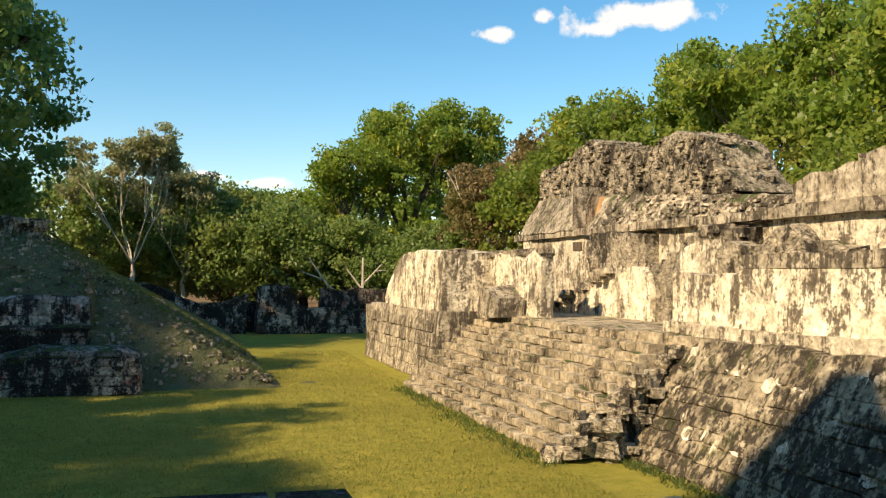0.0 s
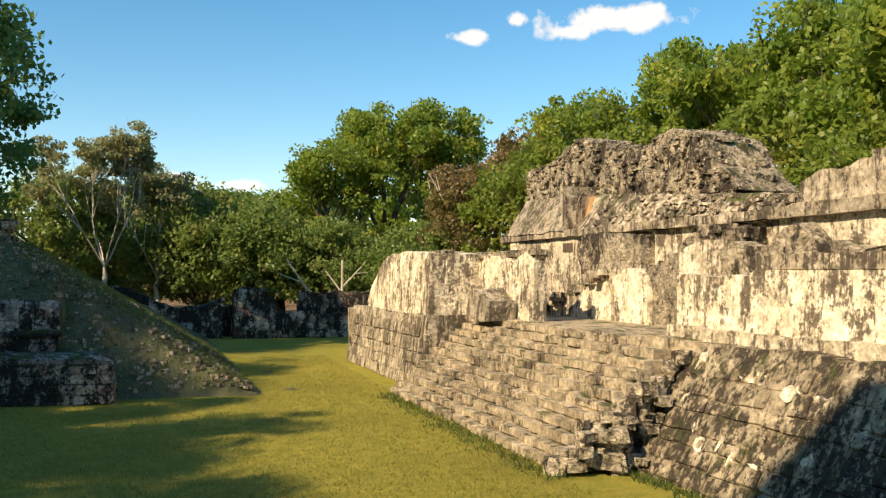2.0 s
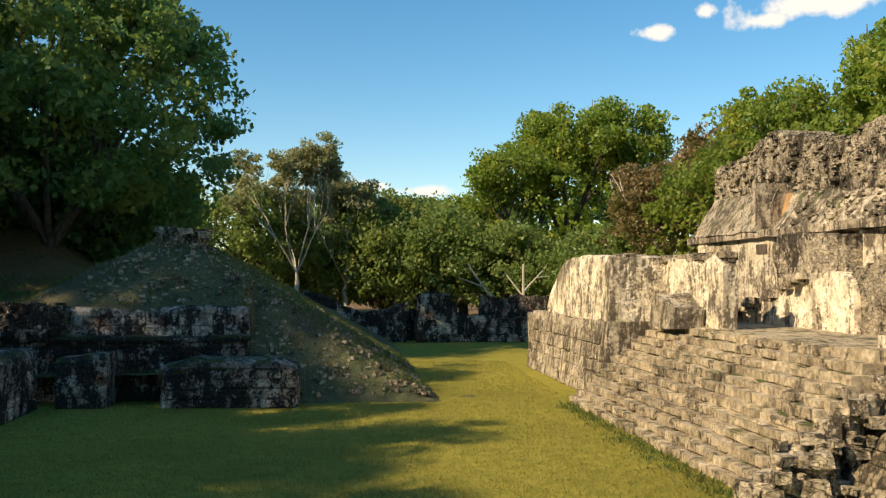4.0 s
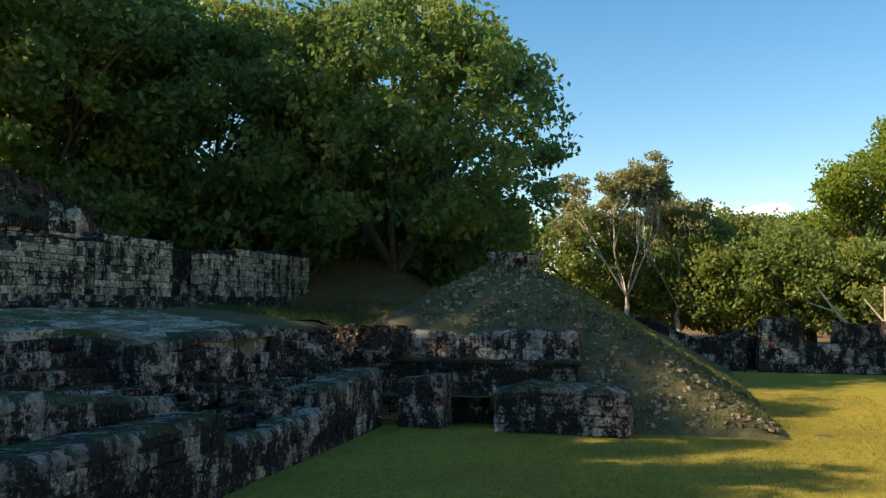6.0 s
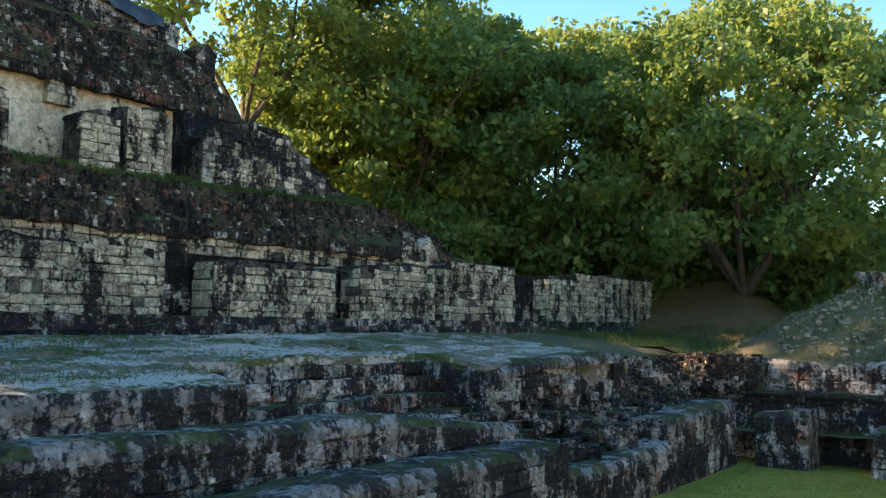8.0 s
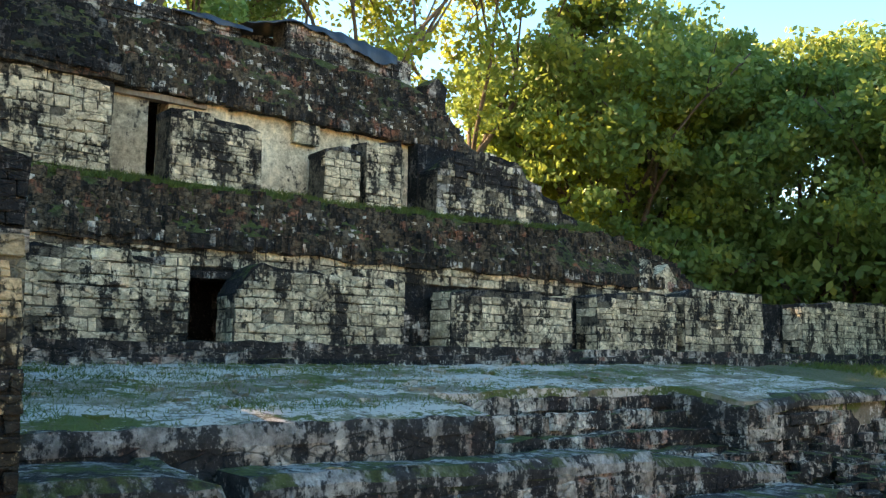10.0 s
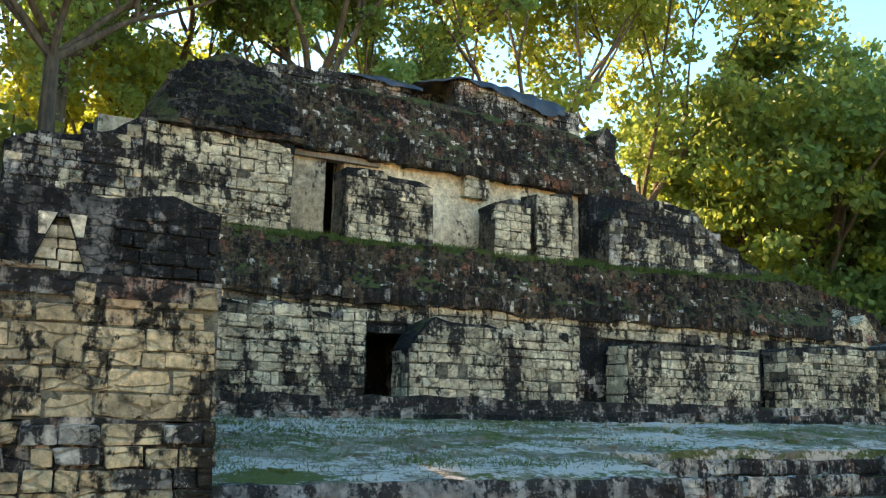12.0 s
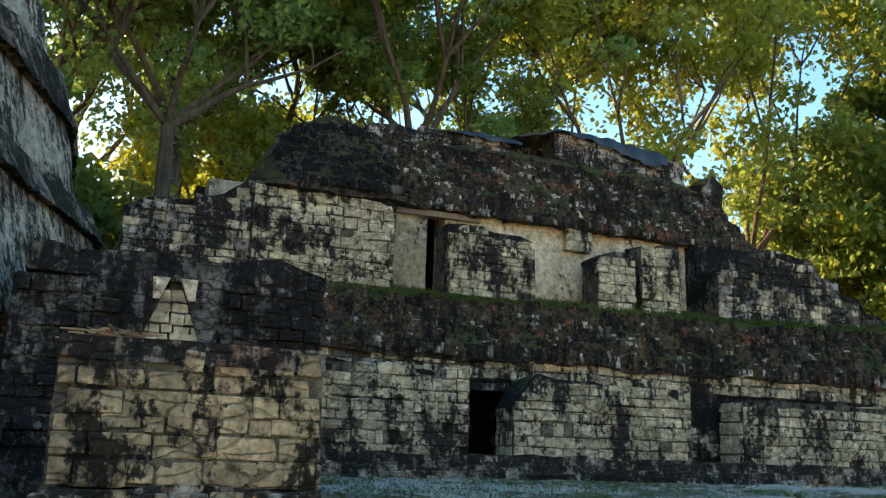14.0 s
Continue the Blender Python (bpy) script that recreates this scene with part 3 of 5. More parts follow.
platform = ruin("platform_east", "limestone platform top behind the stair, worn and weedy", (11.75, 33.2), (11.75, 18.3), 8.0, PLAT, 0.0, M_STAIR, rough=0.03, step=0.45)
w = ruin("wall_battered", "battered grey limestone platform wall with white scars", (10.05, 18.75), (10.05, -14), 4.0, [(-14, 2.85), (18.8, 2.75)], -0.2, M_BATTER, batter=0.62, rough=0.07, step=0.35)
courses(w, (10.15, 18.3), (10.15, 7.0), 0.0, 2.7, B_BATTER, h=0.34, length=0.6, proud=0.025, gaps=0.10, seed=33, batter=0.62, limit=200)
scar = random.Random(5)
for k in range(34):
    y, z = scar.uniform(10.0, 18.0), scar.uniform(0.4, 2.4)
    hgt, wid, xx = scar.uniform(0.12, 0.45), scar.uniform(0.05, 0.16), 10.155 + 0.62 * z
    part("plaster_scar", wall_mesh("plaster_scar", (xx, y + wid), (xx, y - wid), 0.12, [(y - wid, z + hgt * 0.6), (y, z + hgt), (y + wid, z + hgt * 0.7)], [(y - wid, z + 0.08), (y, z), (y + wid, z + 0.12)], batter=0.62, rough=0.05, step=0.09), M_PLASTER, w, "white plaster scar")
w = ruin("wall_upper", "streaked cream plaster wall above the platform ledge", (12.5, 20.4), (12.5, -14), 1.2,
         [(-14, 4.6), (13, 4.62), (17.3, 4.62), (17.5, 4.28), (20.4, 4.28)], 2.7, M_PLASTER, rough=0.04, step=0.3, batter=0.03)
part("coping", wall_mesh("coping", (12.535, 17.4), (12.535, -14), 1.2, 4.74, 4.42, rough=0.035), M_GREY, w)
ruin("wall_ledge", "low plaster footing under the streaked wall", (12.25, 20.45), (12.25, -14), 0.3, 3.05, 2.6, M_PLASTER, rough=0.05)

ruin("bastion_lower", "dark streaked lower tier of the stair bastion", (9.55, 45.0), (9.55, 32.6), 4.5, [(32, 2.8), (45, 2.75)], -0.2, M_GREY, batter=0.12, rough=0.09)
courses(bpy.data.objects["bastion_lower"], (9.53, 44.8), (9.53, 32.8), 0.0, 2.7, B_GREY, h=0.45, length=0.8, proud=0.05, gaps=0.05, seed=34, batter=0.12, limit=110)
ruin("bastion_end", "far end of the bastion", (13.9, 45.0), (9.6, 45.0), 0.6, 2.7, -0.2, M_GREY, rough=0.08)
w = ruin("bastion_upper", "cream plaster upper tier of the bastion with black streaks", (10.0, 42.4), (10.0, 33.0), 2.6,
         [(33, 5.1), (36.7, 5.25), (39.4, 5.1), (40.6, 4.6), (41.6, 3.95), (42.4, 3.0)], 2.75, M_PLASTER, batter=0.05, rough=0.07)
spots = [(10.3 + rng.random() * 1.6, y, 5.0 + rng.random() * 0.12) for y in rng.uniform(33.2, 38, 90)]
part("broken_top", rubble_mesh("broken_top", spots, 0.3, 12), M_GREY, w)
w = ruin("bastion_return", "plaster return wall behind the bastion", (12.1, 33.6), (12.1, 28.1), 0.5,
         [(28.1, 4.75), (28.6, 5.1), (29.5, 4.8), (31, 5.0), (33.6, 5.1)], 2.7, M_PLASTER, rough=0.08)
spots = [(12.2 + rng.random() * 0.4, y, 4.95 + rng.random() * 0.12) for y in rng.uniform(28.2, 33.5, 70)]
part("broken_top", rubble_mesh("broken_top", spots, 0.28, 13), M_GREY, w)
ruin("ruined_block", "squat ruined masonry block at the stair head", (10.9, 31.2), (10.9, 29.3), 1.1, [(29.3, 3.35), (29.9, 3.5), (30.4, 3.75), (31.2, 3.7)], 2.7, M_GREY, rough=0.12)

# vaulted building
w = ruin("facade_vaulted", "bright cream plaster front wall of the vaulted building", (16.0, 39.0), (16.0, 31.4), 0.9, 5.85, 2.7, M_PLASTER, rough=0.02, step=0.4)
# solid dark block on the wall face; its colour paints the socket's shade
part("lintel_hole_shade", wall_mesh("lintel_hole_shade", (15.96, 33.7), (15.96, 32.9), 0.3, 5.6, 5.25, rough=0.03), M_BARK, w, "dark brown block standing in for a shaded beam socket")
ruin("facade_end", "end wall of the vaulted building", (16.0, 39.0), (15.9, 39.0), 0.9, 5.85, 2.7, M_PLASTER, rough=0.02)
ruin("pier_rubble", "rubble masonry pier beside the doorway", (15.5, 31.3), (15.5, 27.0), 1.2, [(27, 5.7), (31.3, 5.9)], 2.7, M_RUBBLE, rough=0.12)
ruin("pier_low", "broken plaster wall stub before the pier", (15.0, 27.8), (15.0, 25.8), 0.5, [(25.8, 4.2), (26.4, 4.5), (27.2, 4.6), (27.8, 4.3)], 2.7, M_PLASTER, rough=0.06)
w = ruin("wall_diagonal", "ruined cross wall with a sloping broken top", (15.1, 34.4), (15.1, 28.2), 0.7, [(28.2, 4.5), (28.75, 4.35), (30.97, 3.77), (34.4, 2.77)], 2.6, M_PLASTER, rough=0.08)
spots = [(15.3 + rng.normal() * 0.2, y, 2.82 + (34.4 - y) * 0.275) for y in rng.uniform(28.4, 34.2, 80)]
part("broken_top", rubble_mesh("broken_top", spots, 0.36, 15), M_GREY, w)
ruin("facade_middle", "cream plaster inner wall behind the ruined piers", (16.05, 27.2), (16.05, 6), 0.8, 5.8, 2.7, M_PLASTER, rough=0.03, step=0.4)
w = ruin("wall_ruined", "rubble wall with stepped broken top and plaster scraps", (15.2, 26.6), (15.2, 21.4), 0.9,
     [(21.4, 5.4), (22.1, 5.65), (23.05, 5.62), (24.2, 5.25), (25.2, 4.65), (26.6, 4.4)], 2.7, M_RUBBLE, rough=0.10)
part("plaster_patch", wall_mesh("plaster_patch", (15.14, 24.2), (15.14, 22.1), 0.2, [(22.1, 5.35), (23.2, 5.3), (24.2, 5.0)], 4.2, rough=0.05), M_PLASTER, w, "cream plaster patch")
spots = [(15.3 + rng.random() * 0.7, y, float(np.interp(y, [21.4, 22.1, 23.05, 25.2, 26.6], [5.4, 5.65, 5.62, 4.65, 4.4]))) for y in rng.uniform(21.5, 26.5, 90)]
part("broken_top", rubble_mesh("broken_top", spots, 0.34, 16), M_RUBBLE, w)
ruin("wall_broken", "broken grey wall stubs before the inner room", (14.6, 21.4), (14.6, 16.4), 0.6, [(16.4, 4.9), (18, 5.1), (18.4, 5.6), (19, 5.3), (19.6, 5.1), (20.8, 5.1), (21.4, 4.9)], 2.7, M_RUBBLE, rough=0.16)
ruin("facade_near", "bright cream plaster wall under the slab cornice", (15.32, 20.0), (15.32, 6), 0.7, 5.78, 2.7, M_PLASTER, rough=0.02, step=0.4)
ruin("wall_stub", "plaster wall stub", (14.6, 15.6), (14.6, 9), 0.9, [(9, 5.6), (14.6, 5.4), (15, 5.9), (15.6, 5.0)], 2.7, M_PLASTER, rough=0.14)

roof = new("roof_vaulted")
setting(roof, "grey weathered stone roof with a vault gap and ruined comb", "roof")
part("cornice", sweep_mesh("cornice", [(15.8, 5.85), (15.8, 6.12), (16.9, 6.25), (16.9, 5.85)], 18.0, 40.0, 0.06), M_GREY, roof)
part("vault_slope", sweep_mesh("vault_slope", [(15.75, 6.1), (16.75, 7.75), (20.5, 7.75), (20.5, 5.6), (16.8, 5.8)], 33.3, 39.2, 0.10), M_GREY, roof)
part("vault_slope", sweep_mesh("vault_slope", [(15.85, 6.0), (16.75, 7.5), (20.5, 7.4), (20.5, 5.6), (16.8, 5.6)], 18.2, 32.3, 0.10, 0.3, [(21.3, 0.52), (23.4, 0.62), (25.2, 0.69), (28.8, 0.85), (32.9, 1.03)]), M_GREY, roof)
part("vault_gap", wall_mesh("vault_gap", (16.5, 33.4), (16.5, 32.2), 0.5, 7.5, 5.9, rough=0.02, batter=0.3), M_OCHRE, roof, "ochre plastered inner face of the vault")
comb = [(24.13, 6.98), (24.44, 7.3), (25.6, 8.2), (25.7, 8.8), (27.33, 9.32), (28.9, 9.45), (29.1, 9.1), (30.2, 9.06), (32.41, 9.52), (34.92, 10.05), (36.6, 9.85), (36.8, 9.5), (38.39, 9.34), (40.17, 9.25), (40.37, 8.21)]
part("roof_comb", wall_mesh("roof_comb", (17.3, 40.37), (17.3, 24.13), 2.2, comb, 7.0, rough=0.14, batter=0.0, step=0.25), M_RUBBLE, roof, "ruined rubble roof comb")
spots = [(17.5 + rng.random() * 1.6, y, level(comb, y)) for y in rng.uniform(24.4, 40.1, 160)]
part("broken_top", rubble_mesh("broken_top", spots, 0.24, 17), M_RUBBLE, roof)
spots = []
for y, f in zip(rng.uniform(comb[0][0] + 0.2, comb[-1][0] - 0.2, 420), rng.random(420)):
    spots.append((17.28, y, 6.9 + (level(comb, y) - 6.9) * f))
tagged(part("comb_stones", rubble_mesh("comb_stones", spots, 0.19, 19, 0.6), M_RUBBLE, roof), kind="stuff")
part("vault_edge", wall_mesh("vault_edge", (15.9, 33.6), (15.9, 33.2), 1.2, [(33.2, 6.3), (33.6, 7.9)], 6.1, rough=0.05), M_GREY, roof)
spots = []
for y in rng.uniform(18.4, 39, 420):
    f = rng.random()
    if not 31.2 < y < 33.5:
        spots.append((15.85 + 0.9 * f, y, 6.05 + f * (1.45 if y > 33 else float(np.interp(y, [21.31, 23.42, 25.24, 28.84, 32.91], [0.54, 0.72, 0.87, 1.17, 1.51])))))
tagged(part("roof_stones", rubble_mesh("roof_stones", spots, 0.15, 18, 0.6), M_GREY, roof), kind="stuff")
roof2 = new("roof_near")
setting(roof2, "grey stepped stone roof with a projecting slab cornice", "roof")
part("cornice_slab", sweep_mesh("cornice_slab", [(15.1, 5.75), (15.1, 6.08), (17.5, 6.2), (17.5, 5.75)], 7.0, 20.2, 0.05), M_GREY, roof2)
part("roof_mass", wall_mesh("roof_mass", (15.4, 19.3), (15.4, 17.0), 3.5, [(17, 6.95), (19.3, 6.75)], 6.0, rough=0.08), M_GREY, roof2)
part("roof_mass", wall_mesh("roof_mass", (15.4, 17.0), (15.4, 15.4), 3.5, [(15.4, 7.25), (17.0, 7.1)], 6.0, rough=0.08), M_GREY, roof2)
part("roof_mass", wall_mesh("roof_mass", (15.4, 15.4), (15.4, 6), 3.5, [(6, 8.0), (13, 7.6), (15.4, 7.45)], 6.0, rough=0.08), M_GREY, roof2)
ruin("wall_back_east", "rear wall of the vaulted building", (20.5, -14), (20.5, 40), 0.6, 6.0, 0.0, M_RUBBLE, rough=0.05, step=0.8)

# ---- far wall ----
for nm, lab, xa, xb, tp in (("wall_far", "black stained low ruined wall closing the plaza", -2.2, 4.9, [(-2.2, 3.4), (-0.9, 3.3), (0.6, 2.5), (1.8, 2.05), (3.5, 2.2), (4.9, 2.8)]),
                            ("wall_far_arch", "rounded ruined wall panel with a grey plaster patch", 5.6, 8.4, [(5.6, 2.9), (6.2, 3.4), (7.3, 3.35), (8.4, 2.3)]),
                            ("wall_far_low", "low black stained wall of rough blocks", 8.2, 16.0, [(8.2, 2.0), (9.4, 1.75), (12, 1.6), (16, 1.7)]),
                            ("wall_far_back", "upper broken wall behind the low wall", 10.3, 17.0, [(10.3, 3.1), (11.2, 3.2), (12.2, 2.9), (13, 3.2), (17, 3.0)])):
    yy = 62.0 if nm != "wall_far_back" else 63.6
    w = ruin(nm, lab, (xa, yy), (xb, yy), 1.2, tp, -0.2, M_BLACK, rough=0.12, step=0.3)
    if nm != "wall_far_back":
        courses(w, (xa, yy - 0.02), (xb, yy - 0.02), 0.0, tp, B_STAIN, h=0.5, length=0.8, proud=0.1, gaps=0.35, seed=int(xb * 7), limit=60)
ruin("wall_far_inner", "wall across the dark gap in the far wall", (4.7, 64.0), (6.0, 64.0), 0.6, 2.2, -0.2, M_BLACK, rough=0.1)

# ---- low walls of the shaded range ----
def low_wall(name, label, a, b, thick, top, z0=-0.2, seed=1, cap=0.12, h=0.34, **kw):
    w = ruin(name, label, a, b, thick, top, z0, M_BLACK, rough=0.07, step=0.26, cap=cap, **kw)
    courses(w, a, b, max(z0, 0.0) if isinstance(z0, (int, float)) else z0, [(p[0], p[1] - 0.22) for p in top], B_STAIN, h=h, length=0.5, proud=0.06, gaps=0.22, seed=seed, limit=90)
    part("capping", wall_mesh("capping", a, b, thick + 0.02, [(p[0], p[1] + 0.05) for p in top], [(p[0], p[1] - 0.24) for p in top], rough=0.035, step=0.26, cap=cap), M_CAP, w, "dark lichened capping")
    return w


low_wall("wall_bench", "long dark stone bench block with rounded top on the grass", (-5.4, 32.0), (-1.0, 32.0), 1.5, [(-5.4, 1.35), (-4.5, 1.6), (-1.6, 1.55), (-1.0, 1.35)], seed=3, cap=0.3)
low_wall("wall_bench_end", "end face of the stone bench block", (-1.0, 32.0), (-1.0, 33.4), 0.6, [(32, 1.35), (33.4, 1.4)], seed=4)
low_wall("wall_stub_pier", "short stone pier stub beside the recess", (-8.8, 32.2), (-7.2, 32.2), 1.3, [(-8.8, 1.6), (-7.2, 1.78)], seed=5)
low_wall("wall_court_far", "dark block wall edging the grass, plaster fallen away", (-9.4, 26.8), (-9.4, 32.2), 1.2, [(26.8, 1.75), (32.2, 2.0)], seed=6)
low_wall("wall_court_far_end", "near end of the block wall", (-10.6, 26.8), (-9.4, 26.8), 0.5, [(-10.6, 1.75), (-9.4, 1.75)], seed=16)
low_wall("wall_court_low", "low dark bench wall along the grass", (-9.35, 20.9), (-9.35, 26.8), 1.9, [(20.9, 1.15), (23, 1.05), (26.8, 1.2)], seed=7)
low_wall("wall_court_near", "long dark stone wall with a flat mossy top", (-9.3, 9.5), (-9.3, 20.9), 1.3, [(9.5, 1.75), (14, 1.85), (20.9, 1.75)], seed=8)
low_wall("wall_court_near_end", "end of the long dark wall", (-9.3, 20.9), (-10.6, 20.9), 0.5, [(-10.6, 1.75), (-9.3, 1.75)], seed=9)
low_wall("wall_tier", "second tier wall of stained pinkish blocks", (-10.9, 9.3), (-10.9, 17.2), 1.2, [(9.3, 2.7), (13, 2.62), (17.2, 2.55)], 0.6, seed=10)
low_wall("wall_tier_right", "lower end of the second tier wall", (-10.9, 17.2), (-10.9, 21.5), 1.2, [(17.2, 2.45), (19, 2.3), (21.5, 2.0)], 0.6, seed=11)
low_wall("wall_tier_near", "broken dark tier wall with a gap beside it", (-10.2, 4.5), (-10.2, 8.6), 1.9, [(4.5, 3.0), (8.0, 2.9), (8.6, 2.75)], 0.0, seed=12)
low_wall("wall_tier_face", "stained end of the broken tier wall", (-10.2, 8.6), (-12.0, 8.6), 0.5, [(-12.0, 2.95), (-10.2, 2.75)], 0.0, seed=13)
low_wall("wall_court_back", "back wall of the recess with a projecting ledge", (-14.0, 34.0), (-2.9, 34.0), 0.9, [(-14, 2.1), (-9, 2.2), (-2.9, 2.1)], seed=14, h=0.4)
ruin("wall_ledge_back", "thin projecting ledge course", (-14.0, 33.85), (-2.8, 33.85), 0.9, 2.26, 2.08, M_BLACK, rough=0.05, cap=0.05)
low_wall("wall_court_upper", "grey broken upper retaining wall under the mound", (-9.6, 34.7), (-2.9, 34.7), 0.8, [(-9.6, 3.25), (-7, 3.1), (-5, 3.3), (-2.9, 3.2)], 2.1, seed=15, h=0.4)
ruin("wall_fill", "rubble slope between the terrace and the recess", (-14.0, 34.3), (-9.2, 34.6), 0.6, [(-14, 3.3), (-9.2, 3.2)], 1.9, M_MOUND, rough=0.2)

corner = setting(new("corner_rubble"), "tumbled grey stones and weeds beside the terrace corner", "rubble")
spots = [(x, 33.9 + 0.55 * f, 2.25 + 1.05 * f) for x, f in zip(rng.uniform(-14.0, -9.3, 420), rng.random(420))]
spots += [(-12.7 + 1.6 * f, y, 3.25 - 1.7 * f) for f, y in zip(rng.random(420), rng.uniform(29.5, 34.3, 420))]
spots += [(x, y, 3.25) for x, y in zip(rng.uniform(-14.0, -9.5, 160), rng.uniform(34.4, 36.4, 160))]
tagged(part("stones", rubble_mesh("stones", spots, 0.34, 29, 0.6), M_BLACK, corner), kind="stuff")

# ---- terrace of the shaded range ----
def terrace_z(x, y):
    return 3.27 + 0.75 * min(1.0, max(0.0, (-x - 12.0) / 6.2)) ** 0.8 + 0.05 * noise.noise(Vector((x * 1.1, y * 1.1, 0)))


terrace = new("terrace")
setting(terrace, "eroded chalky stone terrace with moss and weeds", "terrace")
part("paving", sheet_mesh("paving", -19.2, -12.05, -2.0, 14.25, terrace_z, 0.3, 0.05, 1.5), M_TERR, terrace)
part("paving", sheet_mesh("paving", -19.2, -14.05, 14.2, 22.0, terrace_z, 0.3, 0.05, 1.5), M_TERR, terrace)
part("paving", sheet_mesh("paving", -19.2, -12.05, 21.9, 30.0, lambda x, y: terrace_z(x, y) + 0.03, 0.3, 0.05, 1.5), M_TERR, terrace)
part("paving", sheet_mesh("paving", -19.2, -12.6, 29.9, 52.0, lambda x, y: terrace_z(x, y) - max(0, y - 36) * 0.01, 0.4, 0.08, 1.0), M_MOUND, terrace)
spots = [(-12.6 - 6 * rng.random(), y, 0) for y in rng.uniform(-1, 30, 700)]
spots = [(x, y, terrace_z(x, y) + 0.0) for x, y, z in spots if x < -14.2 or y < 14 or y > 22]
tagged(part("loose_stones", rubble_mesh("loose_stones", spots, 0.17, 21, 0.35), M_TERR, terrace), kind="stuff")
low_wall("wall_terrace_near", "dark slab edge of the terrace with a pale crack", (-11.95, 2.0), (-11.95, 14.25), 0.8, [(2, 3.28), (14.25, 3.24)], 1.0, seed=22, cap=0.05)
low_wall("wall_terrace_turn", "end of the projecting terrace edge", (-11.95, 14.25), (-14.2, 14.25), 0.5, [(-14.2, 3.42), (-11.95, 3.24)], 1.0, seed=23)
steps = new("terrace_steps")
setting(steps, "three low eroded steps in the terrace edge", "stair")
for k in range(4):
    part("step", wall_mesh("step", (-12.35 - 0.55 * k, 14.1), (-12.35 - 0.55 * k, 22.0), 1.2, 2.35 + 0.35 * k, 1.0, rough=0.06), M_BLACK, steps)
    courses(steps, (-12.35 - 0.55 * k, 14.2), (-12.35 - 0.55 * k, 21.9), 2.05 + 0.35 * k, 2.38 + 0.35 * k, B_STAIN, h=0.32, length=0.5, proud=0.07, gaps=0.3, seed=60 + k, limit=20)
low_wall("wall_terrace_far", "battered terrace corner wall of dark blocks", (-11.9, 21.8), (-11.9, 29.4), 1.0, [(21.8, 3.15), (24, 3.4), (29.4, 3.45)], 0.5, seed=24, batter=0.06)
low_wall("wall_terrace_corner", "corner return of the terrace wall", (-11.9, 29.4), (-14.0, 29.6), 0.6, [(-14.0, 3.45), (-11.9, 3.45)], 0.5, seed=25)
low_wall("wall_terrace_return", "short return of the terrace edge beside the steps", (-14.4, 21.8), (-11.9, 21.8), 0.5, [(-14.4, 3.5), (-11.9, 3.2)], 1.0, seed=26)
fill = new("court_fill")
setting(fill, "dark rubble fill between the tier walls", "ground")
part("rubble_floor", sheet_mesh("rubble_floor", -12.6, -9.9, 4.0, 34.0, lambda x, y: float(np.interp(-x, [9.9, 10.9, 11.4, 12.2], [0.9, 0.95, 1.7, 2.0])) * (1.0 if y < 22 else 0.9), 0.4, 0.12), M_BLACK, fill)
spots = [(x, y, 1.1 + 1.1 * (-x - 9.9) / 2.2) for x, y in zip(rng.uniform(-12.0, -10.0, 260), rng.uniform(20, 33.5, 260))]
tagged(part("loose_stones", rubble_mesh("loose_stones", spots, 0.42, 27), M_BLACK, fill), kind="stuff")

# ---- two-storey range in the shade ----
plinth = ruin("plinth_range", "dark stepped footing of the long range", (-18.45, 7.2), (-18.45, 45.0), 1.6, 4.28, 3.3, M_BLACK, rough=0.06)
part("upper_step", wall_mesh("upper_step", (-18.75, 7.2), (-18.75, 45.0), 1.4, 4.5, 4.0, rough=0.05), M_BLACK, plinth)

courses(plinth, (-18.44, 7.3), (-18.44, 31.0), 3.75, 4.26, B_STAIN + B_JET, h=0.26, length=0.5, proud=0.05, gaps=0.12, seed=176, limit=110)


def block_wall(name, label, a, b, thick, top, z0, seed, mat=M_MORTAR, data=None, h=0.25, length=0.36, gaps=0.05, limit=240, rough=0.04, **kw):
    w = ruin(name, label, a, b, thick, top, z0, mat, rough=rough, step=0.3, **kw)
    courses(w, a, b, z0, top, data or B_CUT, h=h, length=length, proud=0.05, gaps=gaps, seed=seed, limit=limit)
    part("capping", wall_mesh("capping", a, b, thick + 0.02, [(p[0], p[1] + 0.03) for p in top] if not isinstance(top, (int, float)) else top, [(p[0], p[1] - 0.16) for p in top] if not isinstance(top, (int, float)) else top - 0.16, rough=0.09, step=0.22), M_JET, w, "black stained broken top")
    return w


